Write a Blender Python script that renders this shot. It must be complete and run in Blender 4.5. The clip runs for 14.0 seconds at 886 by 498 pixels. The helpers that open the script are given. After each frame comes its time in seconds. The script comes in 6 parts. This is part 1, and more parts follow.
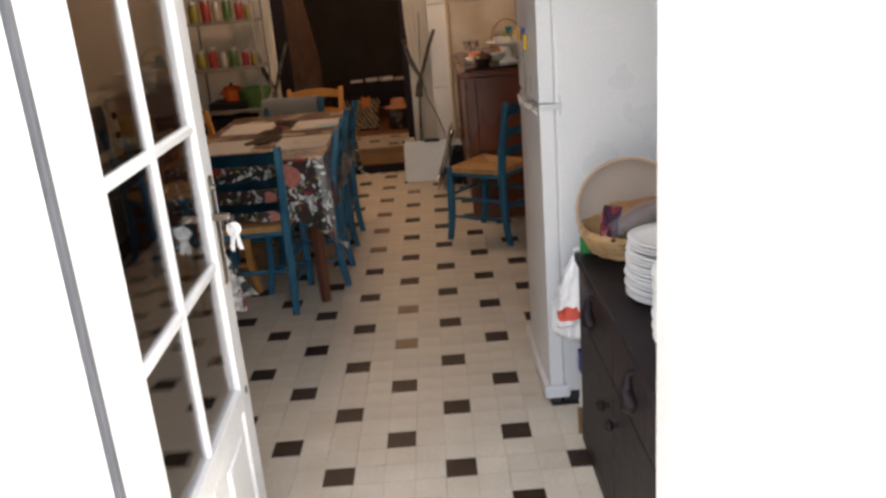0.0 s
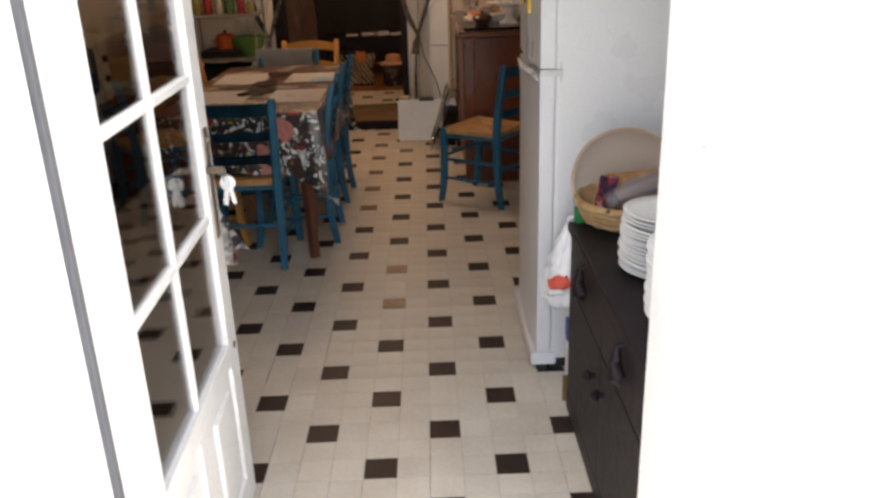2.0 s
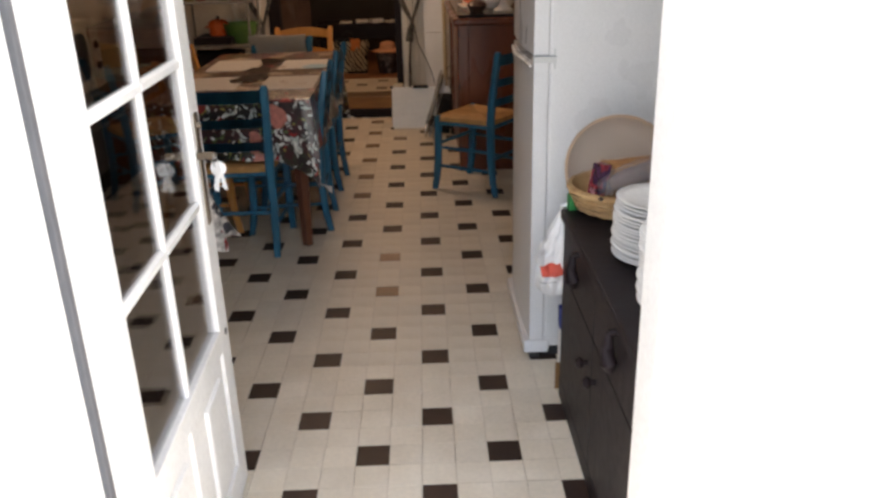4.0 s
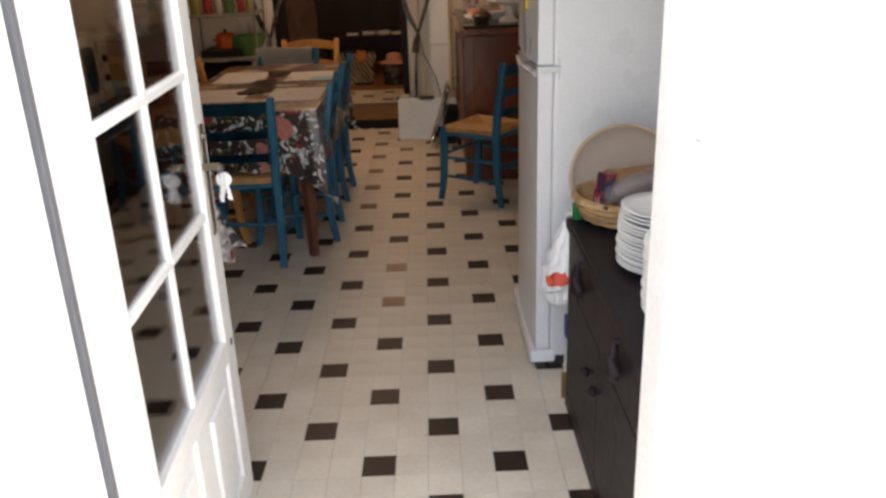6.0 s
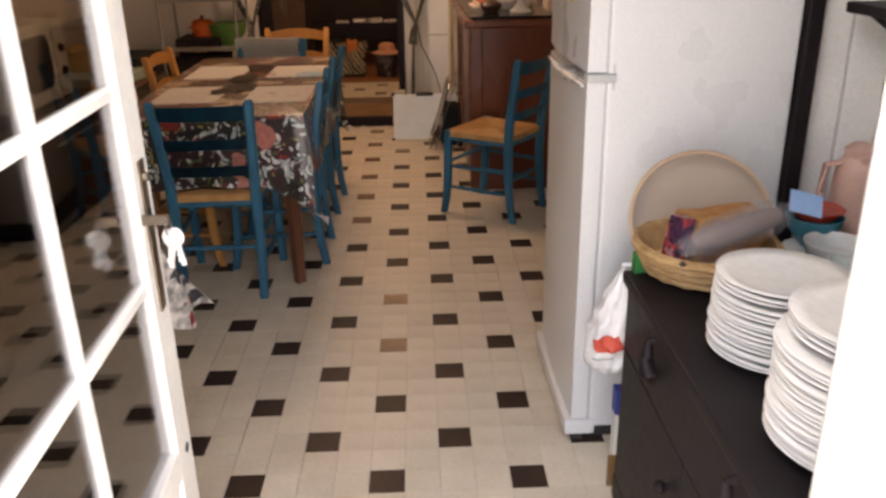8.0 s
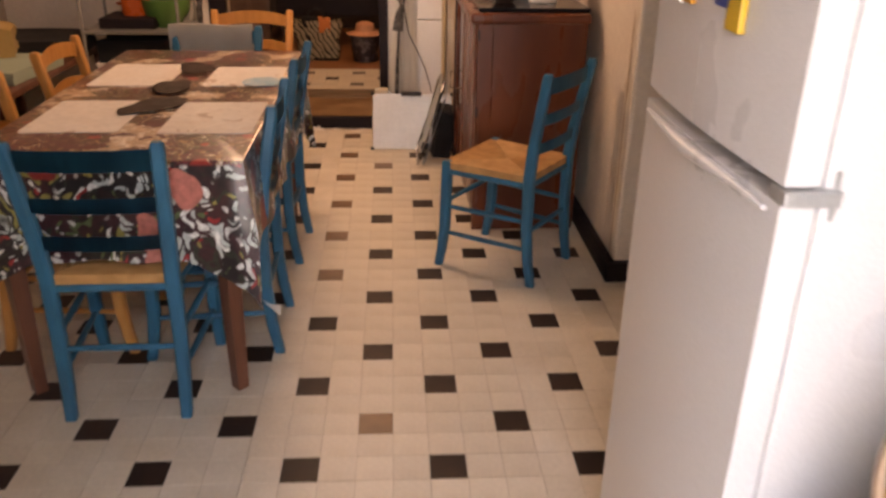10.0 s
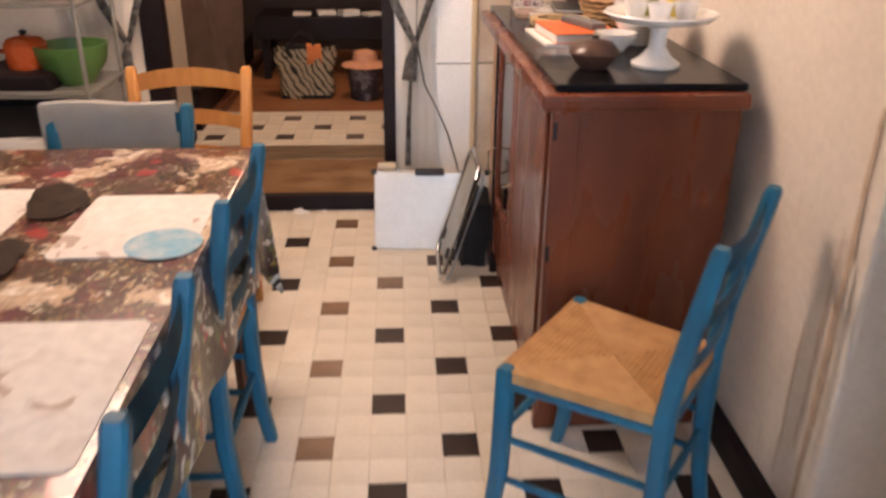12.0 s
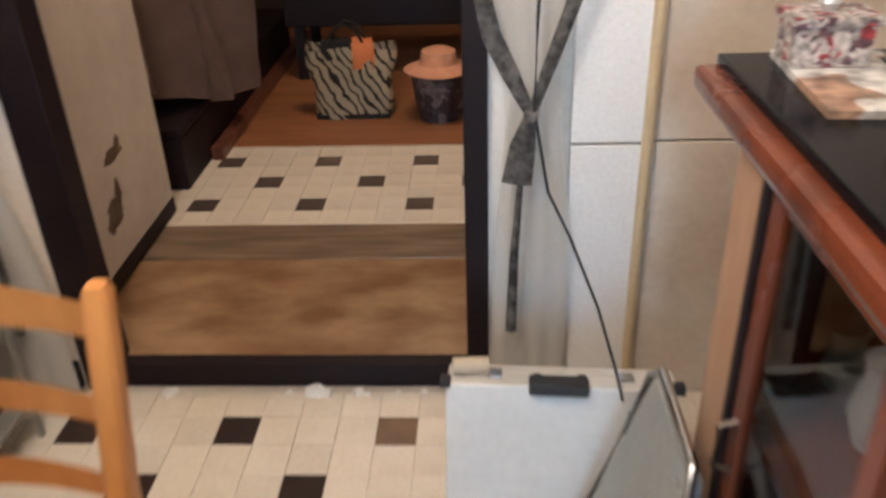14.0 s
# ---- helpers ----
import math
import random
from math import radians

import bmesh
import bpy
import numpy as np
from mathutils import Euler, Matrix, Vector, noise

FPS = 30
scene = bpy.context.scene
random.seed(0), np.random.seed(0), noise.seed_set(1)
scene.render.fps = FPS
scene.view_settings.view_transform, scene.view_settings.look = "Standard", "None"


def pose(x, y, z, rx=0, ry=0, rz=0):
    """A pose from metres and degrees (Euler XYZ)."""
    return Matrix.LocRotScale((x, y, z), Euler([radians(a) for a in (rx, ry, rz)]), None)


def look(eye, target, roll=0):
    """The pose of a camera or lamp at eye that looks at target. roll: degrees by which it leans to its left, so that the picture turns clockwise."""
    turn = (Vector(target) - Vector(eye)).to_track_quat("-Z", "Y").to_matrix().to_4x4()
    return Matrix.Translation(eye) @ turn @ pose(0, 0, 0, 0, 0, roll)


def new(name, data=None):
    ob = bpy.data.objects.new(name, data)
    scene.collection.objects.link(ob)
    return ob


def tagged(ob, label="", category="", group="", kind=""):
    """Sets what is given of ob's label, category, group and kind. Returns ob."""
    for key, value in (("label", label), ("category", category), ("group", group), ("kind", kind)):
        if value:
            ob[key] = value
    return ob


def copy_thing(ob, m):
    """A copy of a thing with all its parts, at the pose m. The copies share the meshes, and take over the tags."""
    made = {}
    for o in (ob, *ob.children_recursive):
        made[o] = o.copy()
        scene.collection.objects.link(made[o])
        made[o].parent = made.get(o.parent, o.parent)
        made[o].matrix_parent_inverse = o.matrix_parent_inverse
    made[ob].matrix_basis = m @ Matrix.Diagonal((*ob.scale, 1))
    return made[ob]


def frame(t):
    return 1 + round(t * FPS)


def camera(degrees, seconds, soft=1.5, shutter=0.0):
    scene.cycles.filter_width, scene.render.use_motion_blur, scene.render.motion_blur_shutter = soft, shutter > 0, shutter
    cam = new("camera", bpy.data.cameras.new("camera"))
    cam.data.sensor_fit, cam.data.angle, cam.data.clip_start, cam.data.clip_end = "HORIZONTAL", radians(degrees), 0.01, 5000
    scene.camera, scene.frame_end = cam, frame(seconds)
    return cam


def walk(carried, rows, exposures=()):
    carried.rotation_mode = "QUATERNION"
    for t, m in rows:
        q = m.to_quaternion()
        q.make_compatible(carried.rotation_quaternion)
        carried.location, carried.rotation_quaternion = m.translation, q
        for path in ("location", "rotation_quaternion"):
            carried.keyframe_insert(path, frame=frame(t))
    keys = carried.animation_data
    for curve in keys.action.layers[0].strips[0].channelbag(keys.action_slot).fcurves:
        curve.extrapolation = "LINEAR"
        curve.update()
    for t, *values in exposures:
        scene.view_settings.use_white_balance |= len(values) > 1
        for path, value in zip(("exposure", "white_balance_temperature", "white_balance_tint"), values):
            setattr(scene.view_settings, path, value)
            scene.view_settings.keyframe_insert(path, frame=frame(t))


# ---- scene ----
cam = camera(57.3, 14.0, soft=2.8, shutter=0.5)
PATH = [
    (0, (0.005, -2.29, 1.489), (-0.001, -0.387, 0.873), -4.7),
    (0.5, (0.014, -2.282, 1.499), (-0.004, -0.407, 0.803), -4.6),
    (1, (-0.004, -2.281, 1.501), (-0.004, -0.417, 0.776), -3.4),
    (1.5, (-0.015, -2.283, 1.501), (-0.006, -0.416, 0.785), -3.0),
    (2, (-0.015, -2.275, 1.497), (0.007, -0.406, 0.785), -1.8),
    (2.5, (-0.014, -2.276, 1.491), (0.004, -0.41, 0.771), -1.2),
    (3, (-0.013, -2.273, 1.489), (0.012, -0.411, 0.76), -1.2),
    (5.5, (-0.003, -2.269, 1.489), (0.028, -0.411, 0.749), -2.1),
    (6, (-0.001, -2.274, 1.487), (0.015, -0.406, 0.775), -2.0),
    (6.5, (0.019, -2.26, 1.475), (0.014, -0.411, 0.715), -1.9),
    (7, (0.019, -2.138, 1.456), (-0.053, -0.295, 0.683), -2.0),
    (7.5, (-0.055, -1.916, 1.472), (0.062, -0.045, 0.776), -0.0),
    (8, (-0.081, -1.686, 1.454), (-0.031, 0.171, 0.711), -1.1),
    (10.5, (-0.194, -0.237, 1.437), (-0.054, 1.58, 0.613), 1.6),
    (11, (-0.243, 0.124, 1.463), (-0.025, 1.923, 0.616), -0.2),
    (11.5, (-0.167, 0.548, 1.459), (-0.015, 2.343, 0.589), -0.8),
    (12, (-0.156, 0.984, 1.423), (-0.053, 2.801, 0.595), 0.5),
    (12.5, (-0.162, 1.408, 1.432), (-0.052, 3.186, 0.522), -0.4),
    (13, (-0.114, 1.87, 1.458), (-0.16, 3.657, 0.561), 0.4),
    (13.5, (-0.172, 2.353, 1.428), (-0.25, 4.12, 0.495), 1.5),
    (14, (-0.185, 2.878, 1.367), (-0.283, 4.621, 0.39), -2.0),
]
EXPOSURES = [(0, 1.84, 6800, 12), (6.5, 1.74, 6800, 12), (7.5, 1.79, 7100, 16), (8.2, 2.42, 7500, 18), (10.3, 2.93, 7700, 26), (11.0, 3.4, 8200, 28), (12.0, 3.38, 5700, 14), (12.5, 3.42, 5500, 10), (13.5, 3.42, 5050, 4), (14.0, 3.4, 4850, 1)]
walk(cam, [(t, look(eye, target, roll)) for t, eye, target, roll in PATH], EXPOSURES)

# ---- light ----
world = bpy.data.worlds.new("sky")
scene.world = world
world.use_nodes = True
wn, wl = world.node_tree.nodes, world.node_tree.links
sky = wn.new("ShaderNodeTexSky")
sky.sky_type, sky.sun_disc = "NISHITA", False
sky.sun_elevation, sky.sun_rotation = radians(62), radians(200)
wl.new(sky.outputs[0], wn["Background"].inputs[0])
wn["Background"].inputs[1].default_value = 0.15
sun = new("sun", bpy.data.lights.new("sun", "SUN"))
sun.data.energy, sun.data.angle, sun.data.color = 5.0, radians(0.5), (1, 0.95, 0.88)
sun.matrix_world = look((-1.2, -4, 8), (0.4, -1.0, 0))


def bulb(name, at, watts, color, radius):
    ob = new(name, bpy.data.lights.new(name, "POINT"))
    ob.data.energy, ob.data.color, ob.data.shadow_soft_size = watts, color, radius
    ob.location = at
    return ob


# sky light that falls in through the upper part of the entrance
door_sky = new("door_sky", bpy.data.lights.new("door_sky", "AREA"))
door_sky.data.shape, door_sky.data.size, door_sky.data.size_y = "RECTANGLE", 0.86, 0.20
door_sky.data.energy, door_sky.data.color = 2.8, (0.92, 0.96, 1.0)
door_sky.matrix_world = look((-0.05, -0.98, 2.03), (-0.05, -0.55, 0))
bulb("ceiling_bulb", (-0.66, 3.30, 2.12), 10.2, (1.0, 0.69, 0.46), 0.3)
# added fill light, brightens the rear room; no fitting is known there
bulb("rear_room_bulb", (-0.4, 6.0, 2.2), 5.2, (1.0, 0.60, 0.34), 0.15)


# ---- materials ----
def rgb(c):
    return (*c, 1)


def material(name, color, rough=0.5, metal=0.0, second=None, scale=8.0, amount=0.5, grain=60.0, bump=0.1, stretch=(1, 1, 1),
             vary="", spread=0.1, coat=0.0, rough_var=0.1, sheen=0.0):
    """Noise at two scales between two colours, fine relief and uneven gloss."""
    mat = bpy.data.materials.new(name)
    mat.use_nodes = True
    n, l = mat.node_tree.nodes, mat.node_tree.links
    b = n["Principled BSDF"]
    b.inputs["Metallic"].default_value = metal
    b.inputs["Coat Weight"].default_value = coat
    b.inputs["Coat Roughness"].default_value = 0.12
    b.inputs["Sheen Weight"].default_value = sheen
    second = second or tuple(v * 0.75 for v in color)
    co = n.new("ShaderNodeTexCoord")
    mp = n.new("ShaderNodeMapping")
    mp.inputs["Scale"].default_value = stretch
    l.new(co.outputs["Object"], mp.inputs[0])
    big = n.new("ShaderNodeTexNoise")
    big.inputs["Scale"].default_value, big.inputs["Detail"].default_value = scale, 5
    fine = n.new("ShaderNodeTexNoise")
    fine.inputs["Scale"].default_value, fine.inputs["Detail"].default_value = grain, 6
    for t in (big, fine):
        l.new(mp.outputs[0], t.inputs["Vector"])
    ramp = n.new("ShaderNodeMapRange")
    ramp.inputs[1].default_value, ramp.inputs[2].default_value = 0.35, 0.68
    ramp.inputs[4].default_value = amount
    l.new(big.outputs["Fac"], ramp.inputs[0])
    mix = n.new("ShaderNodeMix")
    mix.data_type = "RGBA"
    mix.inputs["A"].default_value, mix.inputs["B"].default_value = rgb(color), rgb(second)
    l.new(ramp.outputs[0], mix.inputs["Factor"])
    out = mix.outputs["Result"]
    tone = n.new("ShaderNodeHueSaturation")
    l.new(out, tone.inputs["Color"])
    add = n.new("ShaderNodeMapRange")
    add.inputs[3].default_value, add.inputs[4].default_value = 0.86, 1.12
    l.new(fine.outputs["Fac"], add.inputs[0])
    value = add.outputs[0]
    if vary:
        info = n.new("ShaderNodeObjectInfo" if vary == "object" else "ShaderNodeNewGeometry")
        r = n.new("ShaderNodeMapRange")
        r.inputs[3].default_value, r.inputs[4].default_value = 1 - spread, 1 + spread
        l.new(info.outputs["Random" if vary == "object" else "Random Per Island"], r.inputs[0])
        m = n.new("ShaderNodeMath")
        m.operation = "MULTIPLY"
        l.new(value, m.inputs[0])
        l.new(r.outputs[0], m.inputs[1])
        value = m.outputs[0]
    l.new(value, tone.inputs["Value"])
    l.new(tone.outputs[0], b.inputs["Base Color"])
    rr = n.new("ShaderNodeMapRange")
    rr.inputs[3].default_value, rr.inputs[4].default_value = max(0.02, rough - rough_var), min(1, rough + rough_var)
    l.new(big.outputs["Fac"], rr.inputs[0])
    l.new(rr.outputs[0], b.inputs["Roughness"])
    if bump:
        bp = n.new("ShaderNodeBump")
        bp.inputs["Strength"].default_value, bp.inputs["Distance"].default_value = bump, 0.004
        l.new(fine.outputs["Fac"], bp.inputs["Height"])
        l.new(bp.outputs[0], b.inputs["Normal"])
    return mat


def print_cloth(name, stops, scale, rough=0.25, coat=0.4):
    """Coated cloth with a crowded print: blotches of several colours at two scales."""
    mat = bpy.data.materials.new(name)
    mat.use_nodes = True
    n, l = mat.node_tree.nodes, mat.node_tree.links
    b = n["Principled BSDF"]
    b.inputs["Roughness"].default_value, b.inputs["Coat Weight"].default_value, b.inputs["Coat Roughness"].default_value = rough, coat, 0.1
    co = n.new("ShaderNodeTexCoord")
    warp = n.new("ShaderNodeTexNoise")
    warp.inputs["Scale"].default_value = scale * 0.9
    l.new(co.outputs["Object"], warp.inputs["Vector"])
    mixv = n.new("ShaderNodeMix")
    mixv.data_type = "RGBA"
    mixv.blend_type = "LINEAR_LIGHT"
    mixv.inputs["Factor"].default_value = 0.16
    l.new(co.outputs["Object"], mixv.inputs["A"])
    l.new(warp.outputs["Color"], mixv.inputs["B"])
    v = n.new("ShaderNodeTexVoronoi")
    v.inputs["Scale"].default_value = scale * 2.2
    l.new(mixv.outputs["Result"], v.inputs["Vector"])
    sep = n.new("ShaderNodeSeparateColor")
    l.new(v.outputs["Color"], sep.inputs[0])
    ramp = n.new("ShaderNodeValToRGB")
    ramp.color_ramp.interpolation = "CONSTANT"
    for i, (p, c) in enumerate(stops):
        e = ramp.color_ramp.elements[i] if i < 2 else ramp.color_ramp.elements.new(p)
        e.position, e.color = p, rgb(c)
    l.new(sep.outputs[0], ramp.inputs[0])
    dark = n.new("ShaderNodeTexNoise")
    dark.inputs["Scale"].default_value, dark.inputs["Detail"].default_value = scale * 5, 6
    l.new(co.outputs["Object"], dark.inputs["Vector"])
    mr = n.new("ShaderNodeMapRange")
    mr.inputs[1].default_value, mr.inputs[2].default_value, mr.inputs[3].default_value, mr.inputs[4].default_value = 0.35, 0.65, 0.35, 1.25
    l.new(dark.outputs["Fac"], mr.inputs[0])
    hs = n.new("ShaderNodeHueSaturation")
    l.new(ramp.outputs[0], hs.inputs["Color"])
    l.new(mr.outputs[0], hs.inputs["Value"])
    l.new(hs.outputs[0], b.inputs["Base Color"])
    fold = n.new("ShaderNodeTexNoise")
    fold.inputs["Scale"].default_value = 9
    l.new(co.outputs["Object"], fold.inputs["Vector"])
    bp = n.new("ShaderNodeBump")
    bp.inputs["Strength"].default_value, bp.inputs["Distance"].default_value = 0.35, 0.02
    l.new(fold.outputs["Fac"], bp.inputs["Height"])
    l.new(bp.outputs[0], b.inputs["Normal"])
    return mat


def flower_print(name):
    """Oilcloth: burgundy and brown ground, leaf dabs, clusters of pale petals and some red fruit."""
    mat = bpy.data.materials.new(name)
    mat.use_nodes = True
    n, l = mat.node_tree.nodes, mat.node_tree.links
    b = n["Principled BSDF"]
    b.inputs["Roughness"].default_value, b.inputs["Coat Weight"].default_value, b.inputs["Coat Roughness"].default_value = 0.32, 0.35, 0.10
    co = n.new("ShaderNodeTexCoord")

    def noise_of(scale, detail=3.0, rough=0.55):
        t = n.new("ShaderNodeTexNoise")
        t.inputs["Scale"].default_value, t.inputs["Detail"].default_value, t.inputs["Roughness"].default_value = scale, detail, rough
        l.new(co.outputs["Object"], t.inputs["Vector"])
        return t

    def ranged(sock, a, z, lo=0.0, hi=1.0):
        r = n.new("ShaderNodeMapRange")
        for i, q in ((1, a), (2, z), (3, lo), (4, hi)):
            r.inputs[i].default_value = q
        l.new(sock, r.inputs[0])
        return r.outputs[0]

    def blend(fac, a, z):
        m = n.new("ShaderNodeMix")
        m.data_type = "RGBA"
        for key, q in (("A", a), ("B", z)):
            if isinstance(q, tuple):
                m.inputs[key].default_value = rgb(q)
            else:
                l.new(q, m.inputs[key])
        l.new(fac, m.inputs["Factor"])
        return m.outputs["Result"]

    def times(a, z):
        m = n.new("ShaderNodeMath")
        m.operation = "MULTIPLY"
        l.new(a, m.inputs[0])
        l.new(z, m.inputs[1])
        return m.outputs[0]

    def cells(scale, warp, stretch=(1, 1, 1)):
        w = noise_of(scale * 0.6, 2)
        m = n.new("ShaderNodeMix")
        m.data_type, m.blend_type = "RGBA", "LINEAR_LIGHT"
        m.inputs["Factor"].default_value = warp
        l.new(co.outputs["Object"], m.inputs["A"])
        l.new(w.outputs["Color"], m.inputs["B"])
        mp = n.new("ShaderNodeMapping")
        mp.inputs["Scale"].default_value = stretch
        l.new(m.outputs["Result"], mp.inputs[0])
        v = n.new("ShaderNodeTexVoronoi")
        v.inputs["Scale"].default_value = scale
        l.new(mp.outputs[0], v.inputs["Vector"])
        sep = n.new("ShaderNodeSeparateColor")
        l.new(v.outputs["Color"], sep.inputs[0])
        return v, sep

    def colours(sock, stops):
        ramp = n.new("ShaderNodeValToRGB")
        ramp.color_ramp.interpolation = "CONSTANT"
        for i, (p, c) in enumerate(stops):
            e = ramp.color_ramp.elements[i] if i < 2 else ramp.color_ramp.elements.new(p)
            e.position, e.color = p, rgb(c)
        l.new(sock, ramp.inputs[0])
        return ramp.outputs[0]

    # upper side: burgundy and umber ground, small olive and cream leaves, large cream blossoms
    ground = blend(ranged(noise_of(4.5).outputs["Fac"], 0.44, 0.56), (0.105, 0.016, 0.022), (0.060, 0.026, 0.014))
    leaf, pick = cells(46, 0.05, (1, 2.0, 1))
    tint = colours(pick.outputs[0], ((0.0, (0.02, 0.018, 0.012)), (0.25, (0.13, 0.10, 0.03)), (0.45, (0.34, 0.20, 0.08)), (0.62, (0.16, 0.025, 0.03)), (0.80, (0.50, 0.40, 0.26)), (0.92, (0.62, 0.55, 0.42))))
    top = blend(times(ranged(noise_of(7).outputs["Fac"], 0.33, 0.43), ranged(leaf.outputs["Distance"], 0.42, 0.50, 1.0, 0.0)), ground, tint)
    petal, shade = cells(22, 0.08, (1.4, 1, 1))
    white = blend(ranged(petal.outputs["Distance"], 0.15, 0.55), (0.80, 0.74, 0.66), (0.50, 0.36, 0.24))
    top = blend(times(ranged(noise_of(5.0, 5).outputs["Fac"], 0.545, 0.56), ranged(shade.outputs[2], 0.12, 0.2)), top, white)
    berry, ripe = cells(13, 0.04)
    top = blend(times(ranged(berry.outputs["Distance"], 0.30, 0.34, 1.0, 0.0), ranged(ripe.outputs[1], 0.87, 0.88)), top, (0.33, 0.03, 0.025))
    # border: near-black ground, silver-green leaf strokes, white petals, red and pink fruit
    under = blend(ranged(noise_of(8).outputs["Fac"], 0.45, 0.55), (0.014, 0.011, 0.013), (0.05, 0.016, 0.02))
    frond, sort = cells(13, 0.20, (2.3, 2.3, 0.85))
    spray = colours(sort.outputs[0], ((0.0, (0.03, 0.035, 0.025)), (0.18, (0.46, 0.52, 0.50)), (0.50, (0.10, 0.15, 0.06)), (0.62, (0.70, 0.72, 0.69)), (0.84, (0.28, 0.26, 0.07)), (0.93, (0.34, 0.03, 0.03))))
    border = blend(times(ranged(frond.outputs["Distance"], 0.42, 0.50, 1.0, 0.0), ranged(noise_of(6).outputs["Fac"], 0.28, 0.36)), under, spray)
    fruit, kind = cells(9, 0.06, (1, 1, 0.7))
    skin = blend(ranged(kind.outputs[0], 0.45, 0.5), (0.26, 0.028, 0.025), (0.50, 0.17, 0.13))
    border = blend(times(ranged(fruit.outputs["Distance"], 0.36, 0.39, 1.0, 0.0), ranged(kind.outputs[1], 0.80, 0.81)), border, skin)
    xyz = n.new("ShaderNodeSeparateXYZ")
    l.new(co.outputs["Object"], xyz.inputs[0])
    out = blend(ranged(xyz.outputs[2], 0.742, 0.75), border, top)
    hs = n.new("ShaderNodeHueSaturation")
    l.new(out, hs.inputs["Color"])
    l.new(ranged(noise_of(60, 5).outputs["Fac"], 0.3, 0.7, 0.7, 1.2), hs.inputs["Value"])
    l.new(hs.outputs[0], b.inputs["Base Color"])
    bp = n.new("ShaderNodeBump")
    bp.inputs["Strength"].default_value, bp.inputs["Distance"].default_value = 0.3, 0.015
    l.new(noise_of(11).outputs["Fac"], bp.inputs["Height"])
    l.new(bp.outputs[0], b.inputs["Normal"])
    return mat


def glass(name, tint=(0.68, 0.68, 0.69), rough=0.02, power=4.0):
    mat = bpy.data.materials.new(name)
    mat.use_nodes = True
    n, l = mat.node_tree.nodes, mat.node_tree.links
    b = n["Principled BSDF"]
    n.remove(b)
    tr, gl = n.new("ShaderNodeBsdfTransparent"), n.new("ShaderNodeBsdfGlossy")
    mx, lw, pw, mr = n.new("ShaderNodeMixShader"), n.new("ShaderNodeLayerWeight"), n.new("ShaderNodeMath"), n.new("ShaderNodeMapRange")
    tr.inputs[0].default_value = rgb(tint)
    gl.inputs["Roughness"].default_value = rough
    pw.operation = "POWER"
    pw.inputs[1].default_value = power
    mr.inputs[3].default_value, mr.inputs[4].default_value = 0.04, 0.9
    lw.inputs[0].default_value = 0.5
    l.new(lw.outputs["Facing"], pw.inputs[0])
    l.new(pw.outputs[0], mr.inputs[0])
    l.new(mr.outputs[0], mx.inputs[0])
    l.new(tr.outputs[0], mx.inputs[1])
    l.new(gl.outputs[0], mx.inputs[2])
    l.new(mx.outputs[0], n["Material Output"].inputs[0])
    return mat


WHITE_PAINT = material("white_gloss_paint", (0.86, 0.85, 0.83), 0.35, second=(0.72, 0.70, 0.67), scale=3, amount=0.4, grain=90, bump=0.05)
PLASTER = material("white_plaster", (0.82, 0.80, 0.76), 0.8, second=(0.66, 0.62, 0.56), scale=2.5, amount=0.6, grain=40, bump=0.25)
BEIGE_WALL = material("beige_painted_wall", (0.77, 0.70, 0.61), 0.6, second=(0.65, 0.565, 0.475), scale=3, amount=0.5, grain=50, bump=0.2)
# kitchen side wall: the dimness of that side is put into its brown colour
WEST_WALL = material("dimmed_side_wall", (0.42, 0.34, 0.27), 0.7, second=(0.32, 0.25, 0.19), scale=3, amount=0.6, grain=50, bump=0.2)
LINER = material("dark_grey_matte", (0.13, 0.13, 0.135), 0.7, grain=30)
TILE = {v: material("cream_floor_tile_" + v, (0.71, 0.65, 0.545), 0.45, second=(0.60, 0.525, 0.41), scale=5, amount=0.7, grain=70, bump=0.04, vary=v, spread=0.05) for v in ("object", "island")}
DARK_TILE = {v: material("dark_floor_tile_" + v, (0.026, 0.018, 0.016), 0.42, second=(0.050, 0.030, 0.022), scale=8, amount=0.8, grain=70, bump=0.05, vary=v, spread=0.35) for v in ("object", "island")}
for v in DARK_TILE.values():
    v.node_tree.nodes["Principled BSDF"].inputs["Specular IOR Level"].default_value = 0.18
WORN_TILE = material("worn_brown_floor_tile", (0.20, 0.115, 0.06), 0.35, second=(0.12, 0.065, 0.035), scale=9, amount=0.8, grain=70, bump=0.05, vary="object", spread=0.25)
GROUT = material("beige_grout", (0.60, 0.545, 0.455), 0.9, second=(0.36, 0.30, 0.22), scale=3.5, amount=0.8, grain=120)
BLUE = material("blue_painted_wood", (0.016, 0.135, 0.235), 0.45, second=(0.010, 0.075, 0.14), scale=14, amount=0.7, grain=50, bump=0.15, stretch=(1, 1, 0.3))
RUSH = material("woven_rush", (0.55, 0.30, 0.11), 0.7, second=(0.38, 0.19, 0.06), scale=20, amount=0.8, grain=160, bump=0.6)
PINE = material("varnished_beech_wood", (0.58, 0.27, 0.075), 0.35, second=(0.45, 0.19, 0.045), scale=10, amount=0.7, grain=50, bump=0.05, stretch=(3, 3, 0.5))
BROWN_WOOD = material("red_brown_wood", (0.16, 0.058, 0.03), 0.42, second=(0.09, 0.03, 0.018), scale=6, amount=0.8, grain=40, bump=0.08, stretch=(4, 4, 0.5), coat=0.15)
